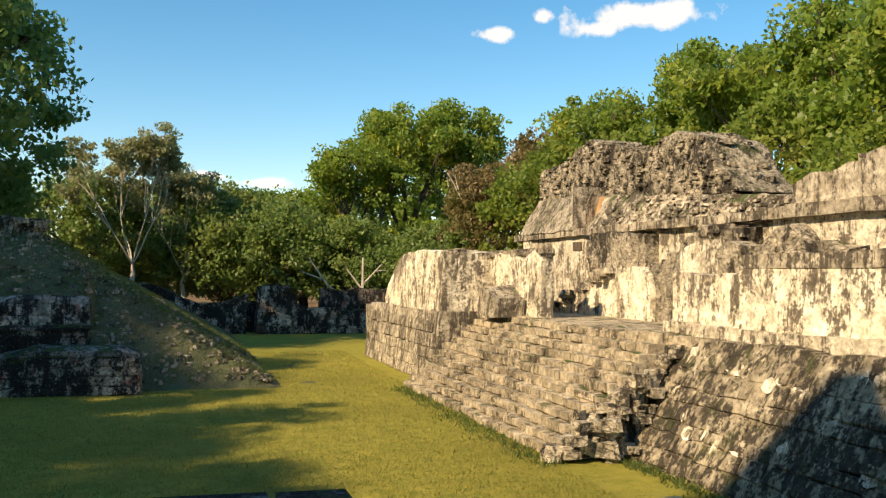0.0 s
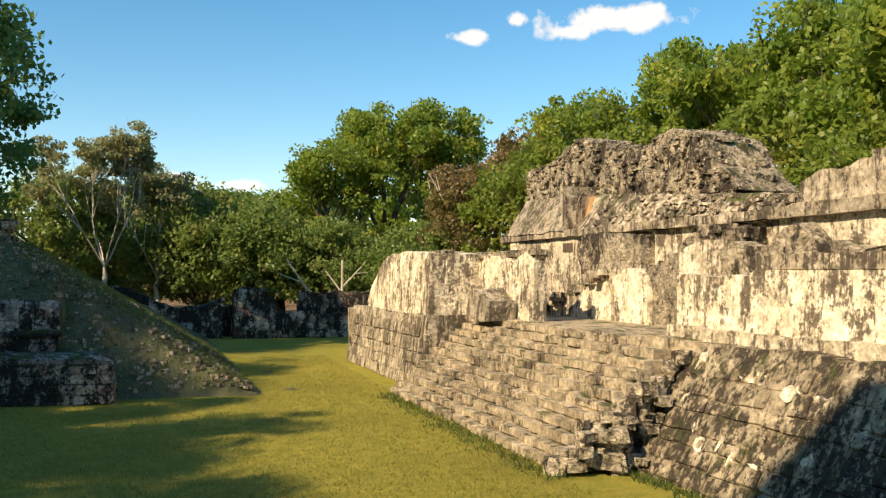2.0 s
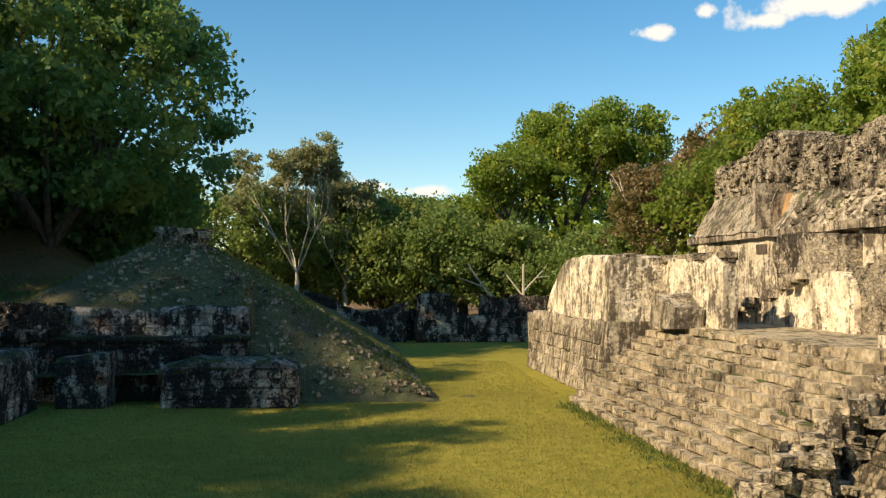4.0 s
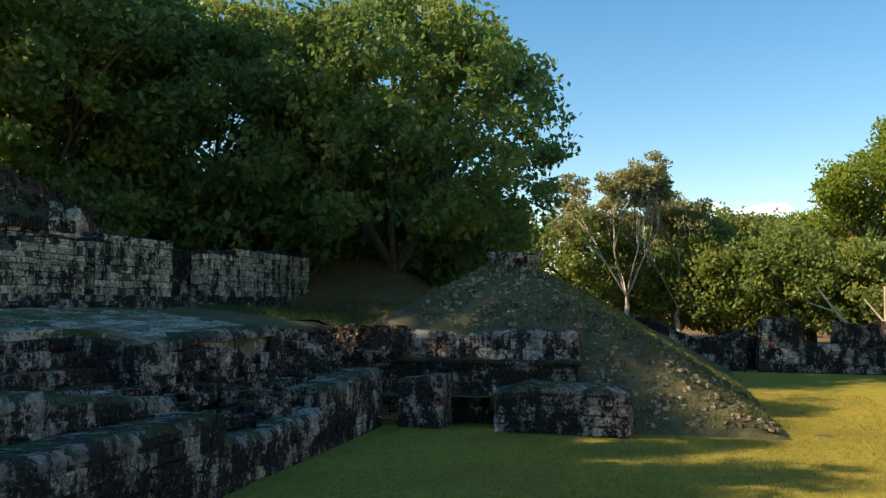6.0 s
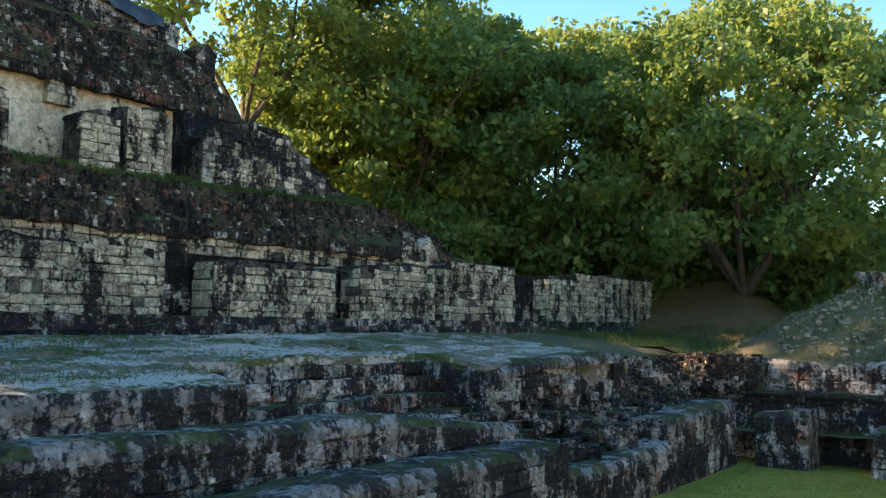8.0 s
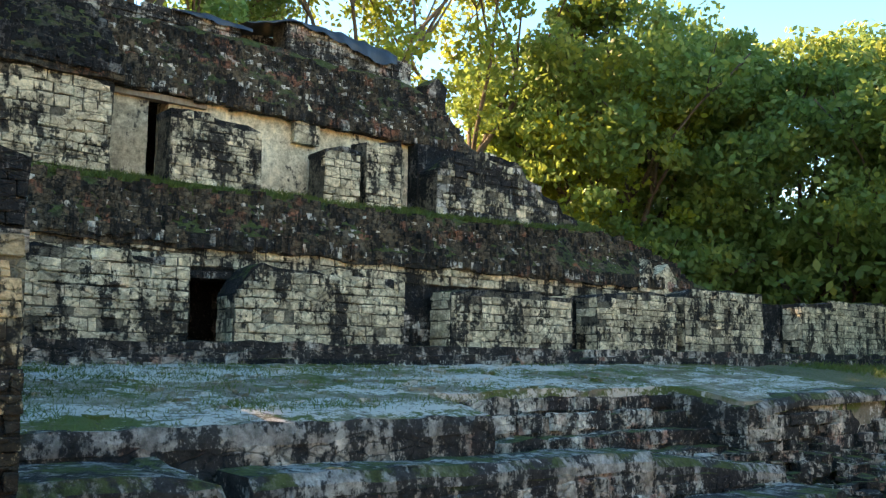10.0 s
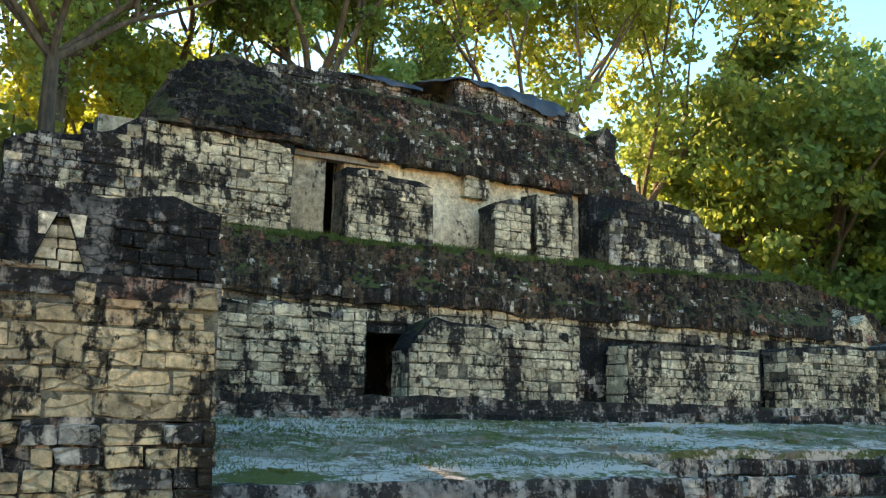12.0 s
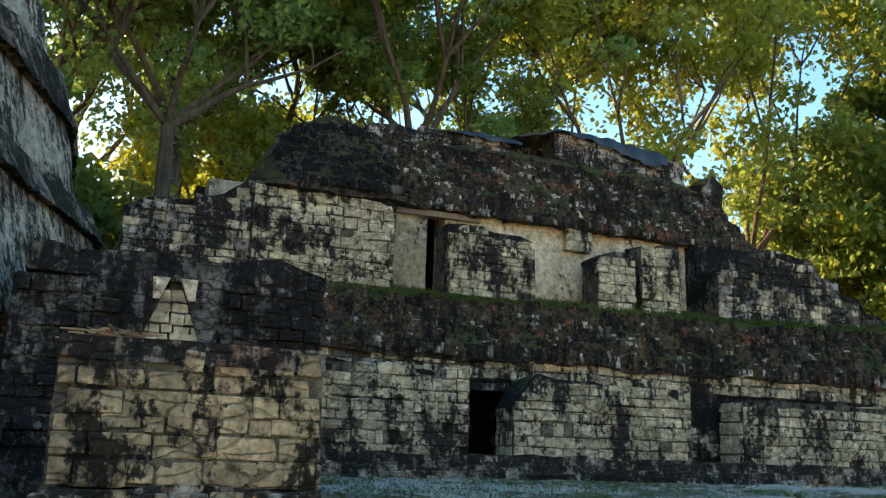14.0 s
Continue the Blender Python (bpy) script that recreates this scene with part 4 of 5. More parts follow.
LOWER = (("first", 7.6, 11.9, [(7.6, 6.2), (10.5, 6.3), (11.9, 6.25)]),
         ("second", 12.95, 17.65, [(12.95, 5.5), (13.5, 6.25), (14.1, 6.15), (17.65, 6.1)]),
         ("third", 19.2, 23.95, [(19.2, 5.9), (20, 6.05), (23.95, 6.05)]),
         ("fourth", 25.1, 29.1, [(25.1, 6.1), (27, 6.3), (29.1, 6.3)]),
         ("fifth", 29.6, 34.5, [(29.6, 6.3), (30, 6.6), (34.5, 6.7)]),
         ("sixth", 37.4, 44.6, [(37.4, 6.4), (40, 6.6), (44.6, 6.7)]))
for k, (nm, ya, yb, tp) in enumerate(LOWER):
    w = block_wall("wall_lower_" + nm, "cream block wall panel between doorways, black streaked", (-19.0, ya), (-19.0, yb), 0.85, tp, 4.45, 100 + k)
    for e, (p, q) in enumerate((((-19.85, ya), (-19.0, ya)), ((-19.0, yb), (-19.85, yb)))):
        yy = ya if e == 0 else yb
        hgt = level(tp, yy)
        courses(w, p, q, 4.45, hgt, B_CUT, proud=0.03, gaps=0.1, seed=130 + k * 2 + e, limit=24)
ruin("wall_step_joint", "recessed joint wall", (-19.3, 29.0), (-19.3, 29.8), 0.6, 6.3, 4.4, M_BLACK, rough=0.06)
block_wall("wall_lower_last", "cream block wall at the end of the range", (-19.3, 44.6), (-19.3, 49.0), 0.9, [(44.6, 6.7), (49, 6.9)], 3.4, 121)
w = block_wall("wall_pier_end", "end face of the range, cream blocks", (-19.0, 44.6), (-23.0, 44.6), 0.9, [(-23, 6.3), (-19, 6.7)], 3.4, 120, limit=120)
# dark rubble, with doorway shade put into its jet colour; rear wall likewise
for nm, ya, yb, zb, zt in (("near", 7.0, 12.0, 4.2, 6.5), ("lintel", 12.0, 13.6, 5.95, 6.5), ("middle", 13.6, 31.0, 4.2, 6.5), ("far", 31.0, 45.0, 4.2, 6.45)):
    block_wall("wall_inner_" + nm, "rubble inner wall behind the front panels, jet colour adding doorway shade", (-20.0, ya), (-20.0, yb), 0.8, zt, zb, 180 + len(nm), mat=M_JET, data=B_STAIN + B_JET + B_JET, h=0.2, length=0.34, gaps=0.12, limit=260)
ruin("wall_room_rear", "rear wall of the lower rooms, coloured black for room shade", (-22.6, 7.0), (-22.6, 31.0), 0.5, 6.6, 4.2, M_JET, rough=0.04, step=0.6)
for k, (ya, yb) in enumerate(((8, 12.6), (12.6, 20.0), (20.0, 25.6), (25.6, 30.6))):
    block_wall("wall_cornice_band", "band of pale blocks under the cornice", (-19.94, ya), (-19.94, yb), 0.8, 6.72, 6.2, 140 + k, gaps=0.16, limit=60)

roofl = new("roof_lower")
setting(roofl, "mossy sloping lower roof of dark vertical stones", "roof")
FALL_L = [(7, 0.97), (12, 0.98), (20, 1.06), (25, 1.15), (27.8, 1.28), (29.8, 1.05), (31.2, 0.8), (32.6, 0.37), (33.2, 0.12)]
part("slope_mass", sweep_mesh("slope_mass", [(-19.80, 6.62), (-19.86, 6.95), (-21.1, 8.2), (-21.8, 8.4), (-24.5, 8.4), (-24.5, 6.6)], 7.2, 33.2, 0.10, 0.28, FALL_L), M_ROOF, roofl)


def teeth(name, count, y0, y1, foot, head, fall, size, seed, mat, parent, tall):
    """Upright worn stones set in ragged rows up a roof slope between foot and head, both (x, z)."""
    r = np.random.default_rng(seed)
    out = []
    rows = 6
    for y, k in zip(r.uniform(y0, y1, count), r.integers(0, rows, count)):
        f = (k + 0.25 * r.normal()) / rows
        f = min(1.0, max(0.0, f))
        out.append((foot[0] + (head[0] - foot[0]) * f, y, foot[1] + (head[1] - foot[1]) * f * level(fall, y)))
    tagged(part(name, rubble_mesh(name, out, size, seed, tall), mat, parent), kind="stuff")


teeth("roof_stones", 1700, 7.4, 31.4, (-19.88, 6.85), (-21.1, 8.24), FALL_L, 0.19, 31, M_ROOF, roofl, 1.5)
teeth("pale_roof_stones", 900, 7.4, 31.0, (-19.84, 6.80), (-21.0, 8.05), FALL_L, 0.125, 34, M_BLOCKD, roofl, 1.9)
ruin("roof_peak_stone", "pale broken vault stones at the roof end", (-19.82, 28.2), (-19.82, 30.4), 0.5, [(28.2, 6.9), (28.8, 7.7), (29.2, 7.2), (29.8, 7.6), (30.4, 6.8)], 6.5, M_BLOCK, rough=0.15)

block_wall("wall_upper_left", "tall cream block wall of the upper storey", (-21.5, 7.4), (-21.5, 10.9), 0.9, [(7.4, 10.6), (9, 10.65), (10.9, 10.5)], 8.2, 160, limit=220, gaps=0.03)
block_wall("wall_upper_stepped", "stepped broken end of the upper wall", (-21.6, 4.6), (-21.6, 7.4), 0.9, [(4.6, 9.7), (5.4, 9.9), (6.4, 10.1), (7.4, 10.6)], 8.0, 161, mat=M_BLACK, data=B_CUT + B_STAIN + B_STAIN, gaps=0.15)
block_wall("wall_upper_panel", "cream block panel beside the tall doorway", (-21.5, 12.3), (-21.5, 14.8), 0.8, [(12.3, 10.15), (12.8, 10.25), (14.0, 10.1), (14.8, 10.0)], 8.4, 162)
block_wall("wall_upper_pier", "cream block pier of the upper storey", (-21.5, 16.7), (-21.5, 17.9), 0.8, [(16.7, 9.9), (17.3, 10.1), (17.9, 9.9)], 8.4, 163)
block_wall("wall_upper_pier_tall", "taller cream block pier of the upper storey", (-21.5, 18.1), (-21.5, 19.35), 0.8, [(18.1, 10.3), (19.35, 10.5)], 8.4, 164)
ruin("wall_upper_inner", "smooth cream plaster inner wall of the upper storey", (-22.7, 12.72), (-22.7, 22.5), 0.8, 10.9, 8.2, M_INNER, rough=0.02, step=0.4)
ruin("wall_upper_inner_left", "plaster inner wall beside the dark doorway", (-22.7, 6.5), (-22.7, 12.2), 0.8, 10.9, 8.2, M_INNER, rough=0.02, step=0.4)
# jet colour puts the upper storey's inner shade into these two walls
ruin("wall_upper_rear", "rear wall of the upper storey, coloured black for room shade", (-25.6, 6.5), (-25.6, 22.5), 0.6, 11.5, 8.2, M_JET, rough=0.03, step=0.6)
ruin("wall_upper_dark", "recessed wall of the upper storey, coloured black for shade", (-22.2, 20.5), (-22.2, 22.4), 0.6, 10.8, 8.3, M_JET, rough=0.05)
ruin("wall_vault_spring", "pale leaning vault stone left on the inner wall", (-22.45, 16.3), (-22.45, 17.1), 0.4, [(16.3, 10.9), (16.6, 11.5), (17.1, 10.9)], 10.2, M_BLOCK, rough=0.06)
block_wall("wall_upper_wing", "ruined block wing stepping down", (-21.4, 20.6), (-21.4, 27.2), 1.0,
           [(20.6, 9.9), (21.2, 10.35), (22.4, 10.65), (24.2, 10.45), (24.25, 10.1), (25.0, 10.0), (25.05, 9.6), (25.9, 9.5), (25.95, 9.1), (26.8, 9.0), (27.2, 8.6)], 8.3, 165, data=B_CUT + B_STAIN, gaps=0.12, limit=280)
w = new("door_lintel")
setting(w, "long pale timber lintel over the upper doorway", "lintel")
part("beam", wall_mesh("beam", (-22.55, 11.0), (-22.55, 13.7), 0.3, 10.82, 10.66, rough=0.01, step=0.4), M_WOOD, w)

roofu = new("roof_upper")
setting(roofu, "mossy sloping upper roof of rough stones", "roof")
FALL_U = [(10.6, 0.93), (15.7, 1.05), (21.7, 1.0), (22.7, 0.9), (23.3, 0.5)]
FALL_H = [(7.6, 0.35), (8.1, 0.72), (8.8, 0.95), (9.7, 1.06), (10.4, 0.98), (11.1, 0.85)]
part("slope_mass", sweep_mesh("slope_mass", [(-22.42, 10.84), (-22.5, 11.1), (-23.5, 12.5), (-24.4, 13.45), (-27.0, 13.4), (-27.0, 10.8)], 10.6, 23.3, 0.10, 0.28, FALL_U), M_ROOF, roofu)
part("hump", sweep_mesh("hump", [(-21.35, 10.55), (-21.42, 10.9), (-22.4, 12.3), (-23.2, 13.1), (-27.0, 13.0), (-27.0, 10.5)], 7.6, 11.1, 0.10, 0.28, FALL_H), M_ROOF, roofu)
teeth("roof_stones", 1300, 10.9, 22.7, (-22.46, 10.95), (-24.2, 13.35), FALL_U, 0.20, 33, M_ROOF, roofu, 1.3)
teeth("pale_roof_stones", 700, 10.9, 22.7, (-22.42, 10.92), (-24.0, 13.1), FALL_U, 0.13, 35, M_BLOCKD, roofu, 1.7)
teeth("hump_stones", 420, 8.1, 11.0, (-21.4, 10.8), (-23.1, 13.05), FALL_H, 0.2, 36, M_JET, roofu, 0.9)
crest = new("roof_crest")
setting(crest, "low parapet of blocks along the roof crest", "wall")
CREST = ((11.0, 15.6, [(11.0, 13.85), (13.0, 13.9), (15.6, 13.95)]), (17.1, 22.0, [(17.1, 14.55), (17.7, 14.62), (19.0, 14.6), (22.0, 14.3)]))
for k, (ya, yb, tp) in enumerate(CREST):
    part("parapet", wall_mesh("parapet", (-24.6, ya), (-24.6, yb), 0.8, tp, 12.8, rough=0.07), M_MORTAR, crest)
    courses(crest, (-24.58, ya), (-24.58, yb), 13.2, tp, B_STAIN, h=0.2, length=0.36, gaps=0.08, seed=190 + k, limit=90)
# black panel whose colour stands in for the shade of the hollow
part("hole_rear", wall_mesh("hole_rear", (-25.6, 15.4), (-25.6, 17.4), 0.3, 14.3, 12.8, rough=0.03), M_JET, crest, "black panel standing in for the shaded hollow in the crest")
ruin("roof_finial", "stump of broken masonry at the roof end", (-24.5, 22.7), (-24.5, 23.5), 0.7, [(22.7, 13.7), (23.1, 14.05), (23.5, 13.6)], 12.2, M_BLACK, rough=0.1)
tarp = new("tarpaulin")
tagged(tarp, "torn black plastic tarpaulin sheet spread over the roof crest", "tarpaulin")


def tarp_mesh(name, y0, y1, ridge, drop):
    """A limp sheet over a wall top: level at the back, its front edge hanging down by drop in folds."""
    n = int((y1 - y0) / 0.1)
    vs, fs = [], []
    for i in range(n + 1):
        y = y0 + (y1 - y0) * i / n
        zt = level(ridge, y) + 0.05 * noise.noise(Vector((y * 1.5, 2, 0)))
        dr = level(drop, y) * (1 + 0.5 * noise.noise(Vector((y * 2.2, 5, 0))))
        fold = 0.06 * math.sin(y * 7.0 + 2.0 * noise.noise(Vector((y, 0, 0))))
        for x, dz in ((-25.8, -0.25), (-25.3, 0.0), (-24.9, 0.03), (-24.52, 0.0)):
            vs.append((x + fold * 0.3, y, zt + dz + fold * 0.5))
        for q in (0.25, 0.6, 1.0):
            vs.append((-24.44 + fold * q + 0.04 * q, y, zt - dr * q))
    for i in range(n):
        for j in range(6):
            fs.append((i * 7 + j, (i + 1) * 7 + j, (i + 1) * 7 + j + 1, i * 7 + j + 1))
    return raw(name, vs, fs, True)


part("sheet", tarp_mesh("sheet", 13.4, 15.9, [(13.4, 13.98), (14.5, 14.08), (15.9, 13.98)], [(13.4, 0.06), (14.8, 0.25), (15.9, 0.12)]), M_TARP, tarp)
part("sheet", tarp_mesh("sheet", 15.7, 21.3, [(15.7, 14.15), (17.2, 14.62), (19.0, 14.66), (21.3, 14.42)], [(15.7, 0.05), (17.5, 0.10), (19.0, 0.35), (20.4, 0.6), (21.3, 0.4)]), M_TARP, tarp)

# ---- freestanding wall, niche block and tall pyramid ----
pil = block_wall("wall_freestanding", "thick freestanding wall of big tan blocks with black stains", (-9.4, 3.95), (-9.4, 6.18), 1.5, [(3.95, 5.15), (6.18, 5.3)], 4.1, 170, data=B_TAN, h=0.2, length=0.36, gaps=0.0, limit=160, mat=M_MORTAR, rough=0.02)
part("cap_course", wall_mesh("cap_course", (-9.37, 3.93), (-9.37, 6.2), 1.5, 5.33, 5.13, rough=0.02), M_BLACK, pil)
courses(pil, (-9.4, 6.18), (-10.9, 6.18), 4.1, 5.25, B_TAN, h=0.2, length=0.34, seed=171, limit=40)
ruin("wall_freestanding_foot", "broken footing of the freestanding wall", (-9.3, 3.85), (-9.3, 6.22), 1.8, 4.12, 2.2, M_BLACK, rough=0.06)
foot = bpy.data.objects["wall_freestanding_foot"]
courses(foot, (-9.28, 3.85), (-9.28, 6.22), 2.6, 4.1, B_STAIN + B_TAN, h=0.17, length=0.34, proud=0.06, gaps=0.03, seed=173, limit=80)
sticks = tagged(new("stick_pile"), "pile of dry reddish sticks on the wall top", "sticks")
bm = bmesh.new()
for k in range(90):
    p = Vector((-10.0 + random.uniform(-0.3, 0.3), 4.35 + random.uniform(-0.3, 0.3), 5.35 + random.uniform(0, 0.10)))
    t = random.uniform(0, 6.28)
    tube(bm, p, p + Vector((math.cos(t) * 0.2, math.sin(t) * 0.2, random.uniform(-0.02, 0.03))), 0.011, 0.008, 5)
me = bpy.data.meshes.new("brushwood")
bm.to_mesh(me)
bm.free()
part("brushwood", me, M_STICK, sticks)
niche = new("niche_block")
setting(niche, "black stained masonry block with a corbelled triangular niche", "wall")
for ya, yb, tp, zb in ((3.2, 4.65, [(3.2, 6.6), (4.65, 6.75)], 3.4), (5.75, 7.3, [(5.75, 6.9), (7.3, 6.9)], 3.4)):
    part("side_wall", wall_mesh("side_wall", (-14.0, ya), (-14.0, yb), 1.4, tp, zb, rough=0.06), M_JET, niche)
part("niche_top", wall_mesh("niche_top", (-13.98, 3.3), (-13.98, 7.25), 1.4, [(3.3, 7.1), (4.2, 7.0), (6.8, 7.15), (7.25, 6.9)], 6.68, rough=0.06), M_JET, niche)
for sgn in (-1, 1):
    pts = [(5.2 + sgn * 0.62, 5.3), (5.2 + sgn * 0.60, 5.3), (5.2 + sgn * 0.07, 6.7), (5.2 + sgn * 0.62, 6.7)]
    vs = [(x, y, z) for x in (-13.97, -14.3) for y, z in pts]
    part("sloping_jamb", raw("sloping_jamb", vs, [(0, 1, 2, 3), (4, 5, 6, 7)] + [(i, (i + 1) % 4, 4 + (i + 1) % 4, 4 + i) for i in range(4)]), M_JET, niche)
    pts = [(5.2 + sgn * 0.28, 6.42), (5.2 + sgn * 0.19, 6.42), (5.2 + sgn * 0.07, 6.72), (5.2 + sgn * 0.30, 6.72)]
    vs = [(x, y, z) for x in (-13.95, -14.3) for y, z in pts]
    part("plaster_corner", raw("plaster_corner", vs, [(0, 1, 2, 3), (4, 5, 6, 7)] + [(i, (i + 1) % 4, 4 + (i + 1) % 4, 4 + i) for i in range(4)]), M_PLASTER, niche)
nb = part("niche_back", wall_mesh("niche_back", (-14.12, 4.6), (-14.12, 5.8), 0.3, 6.7, 4.0, rough=0.02), M_MORTAR, niche)
courses(niche, (-14.08, 4.62), (-14.08, 5.78), 5.2, 6.68, block_set("stone_block", M_INNER), h=0.16, length=0.28, gaps=0.02, seed=172, limit=40)
courses(niche, (-13.97, 5.85), (-13.97, 7.3), 4.4, 6.9, B_JET, h=0.2, length=0.3, gaps=0.1, seed=174, limit=70)
courses(niche, (-13.97, 3.2), (-13.97, 4.55), 4.4, 6.6, B_JET, h=0.2, length=0.3, gaps=0.1, seed=175, limit=70)
ruin("niche_block_back", "dark masonry rising behind the niche", (-17.0, 2.0), (-17.0, 7.6), 4.0, [(2, 6.6), (4.4, 7.2), (5.0, 7.5), (7.6, 7.6)], 3.4, M_JET, rough=0.12)
for k in range(5):
    ruin("step_dark", "dark stone steps beside the niche block", (-12.6 - 0.8 * k, -6.0), (-12.6 - 0.8 * k, 3.3), 1.5, 4.2 + 0.55 * k, 2.0, M_JET, rough=0.08, step=0.4)

pyr = new("pyramid")
setting(pyr, "tall grey plastered pyramid flank in stepped battered tiers", "building")
for k, (zb, zt, in0, in1) in enumerate(((6.2, 8.5, 0.0, 0.55), (8.5, 9.2, 0.35, 0.7), (9.2, 11.0, 0.95, 1.35), (11.0, 12.0, 1.15, 1.5), (12.0, 15.0, 1.8, 2.5), (15.0, 19.0, 3.0, 3.9), (19.0, 24.0, 4.4, 5.6))):
    x1, y1 = -15.0, 4.6
    A = [(-34 + in0, -22 + in0), (x1 - in0 * 0.5, -22 + in0), (x1 - in0 * 0.5, 3.0 - in0), (-20.5, y1 - in0), (-34 + in0, y1 - in0)]
    Bq = [(-34 + in1, -22 + in1), (x1 - in1 * 0.5, -22 + in1), (x1 - in1 * 0.5, 3.0 - in1), (-20.5, y1 - in1), (-34 + in1, y1 - in1)]
    nn = len(A)
    vs = [(x, y, zb) for x, y in A] + [(x, y, zt) for x, y in Bq]
    me = raw("tier", vs, [tuple(range(nn)), tuple(range(nn, 2 * nn))] + [(i, (i + 1) % nn, nn + (i + 1) % nn, nn + i) for i in range(nn)])
    bm = bmesh.new()
    bm.from_mesh(me)
    for cut in range(5):
        bmesh.ops.subdivide_edges(bm, edges=[e for e in bm.edges if e.calc_length() > 0.75 and max(v.co.x for v in e.verts) > -24.5 and max(v.co.y for v in e.verts) > -6], cuts=1, use_grid_fill=True)
    for v in bm.verts:
        v.co = wob(v.co, 0.13 if k % 2 else 0.06)
    bm.to_mesh(me)
    bm.free()
    part("tier", me, M_BLACK if k % 2 else M_PYRAMID, pyr)

# unseen top, added and notched to cast a lobed shadow on the battered wall
part("temple", wall_mesh("temple", (-20.5, -11.0), (-20.5, -2.6), 6.0, [(-11, 30.0), (-7.6, 29.8), (-7.3, 28.7), (-6.4, 28.6), (-6.1, 29.6), (-5.4, 29.7), (-5.1, 28.3), (-4.1, 28.2), (-3.8, 29.3), (-2.6, 29.2)], 23.0, rough=0.15, step=0.5, batter=0.12), M_GREY, pyr)

# ---- the raised stand under the camera ----
stand = ruin("platform_viewpoint", "dark stone platform with broken edge blocks", (-5.5, -9.0), (4.0, -9.0), 0.5, 2.55, -0.2, M_BLACK, rough=0.05)
part("floor", sheet_mesh("floor", -5.5, 4.0, -9.0, 6.45, lambda x, y: 2.4 + 0.05 * noise.noise(Vector((x, y, 0))), 0.5, 0.03, -0.2), M_TERR, stand)
for k, (x, y, l) in enumerate(((-0.75, 6.3, 0.7), (0.15, 6.3, 1.1), (1.0, 6.3, 0.5))):
    o = part("edge_block", block_data("edge_block", 300 + k), M_JET, stand)
    o.matrix_basis = Matrix.Translation((x, y, 2.50)) @ Matrix.Rotation(0.06 * math.sin(k * 3), 4, "Z") @ Matrix.Diagonal((l, 0.5, 0.24, 1))

# ---- trees ----
T_BIG = tree("large dark green broadleaf tree with a dense wide crown", 11, 21, 12.5, 2.6, M_LEAFD, M_BARK, 48000, 0.25, 1.6, 3, 0.9, 0.5, fill=2.3)
T_MID = tree("broadleaf forest tree with a rounded green crown", 12, 16, 6.5, 4.5, M_LEAF, M_BARK, 15000, 0.21, 1.3, 3, 0.8, 0.8, fill=0.35)
T_TALL = tree("tall green forest tree with upright billowing crown", 13, 20, 6.0, 7.0, M_LEAF, M_BARK, 15000, 0.21, 1.3, 3, 0.6, 1.0, fill=0.3)
T_YEL = tree("light yellow green tree in the sun", 14, 14, 6.5, 2.5, M_LEAFY, M_BARK, 15000, 0.21, 1.2, 3, 0.9, 0.6, fill=0.9)
T_OLIVE = tree("olive green bushy tree", 15, 10, 6.0, 1.2, M_LEAFP, M_BARK, 14500, 0.20, 1.15, 3, 1.0, 0.5, fill=1.1)
T_BROWN = tree("brown feathery half-bare tree", 16, 14, 6.0, 2.0, M_LEAFB, M_PALE, 22000, 0.17, 1.1, 3, 0.6, 1.0, fill=0.9)
T_PALE = tree("half-bare tree with pale forked trunk and sparse crown", 17, 15, 6.0, 3.0, M_LEAFS, M_PALE, 9000, 0.18, 0.8, 4, 0.6, 1.0, fill=0.0, girth=0.5)
T_OPEN = tree("open airy tree with spreading limbs above the ruin", 18, 19, 9.5, 8.0, M_LEAFG, M_BARK, 21000, 0.15, 1.15, 3, 0.75, 0.7, fill=0.1, girth=0.6)
T_GOLD = tree("airy yellow leaved tree against bright sky", 19, 18, 7.5, 5.0, M_LEAFY, M_BARK, 20000, 0.15, 1.3, 3, 0.8, 0.8, fill=0.3, girth=0.5)
T_BUSH = tree("dense dark shrub of the forest edge", 20, 6.5, 4.5, 0.5, M_LEAFD, M_BARK, 5200, 0.24, 1.25, 2, 1.0, 0.5, "forest shrubs", 1.4)
T_FAR = tree("distant rounded forest tree", 21, 15, 7.5, 2.0, M_LEAF, M_BARK, 4600, 0.46, 1.6, 2, 0.9, 0.7, fill=1.0)
T_FARO = tree("distant olive green forest tree", 22, 13, 7.0, 1.5, M_LEAFP, M_BARK, 4600, 0.45, 1.6, 2, 0.9, 0.7, fill=1.0)
USED = set()


def plant(t, x, y, z=0.0, size=1.0, turn=0.0, tall=1.0):
    m = Matrix.Translation((x, y, z)) @ Matrix.Rotation(turn, 4, "Z") @ Matrix.Diagonal((size, size, size * tall, 1))
    if t.name in USED:
        return copy_thing(t, m)
    USED.add(t.name)
    t.matrix_basis = m
    return t


# beyond the plaza
plant(T_TALL, 20.5, 78, 0, 1.0, 0.4, 1.02)
plant(T_TALL, 25.5, 80, 0, 1.04, 2.0)
plant(T_MID, 15.5, 77, 0, 1.0, 1.0)
plant(T_MID, 12, 84, 0, 0.78, 3.0)
plant(T_OLIVE, 9, 74, 0, 1.05, 0.5)
plant(T_OLIVE, 4, 78, 0, 1.15, 1.9)
plant(T_OLIVE, 14, 71, 0, 0.85, 3.9)
plant(T_YEL, 7, 82, 0, 0.85, 2.2)
plant(T_PALE, -3.2, 72, 1.5, 1.0, 0.3)
plant(T_PALE, 1.0, 76, 1.0, 0.88, 2.3)
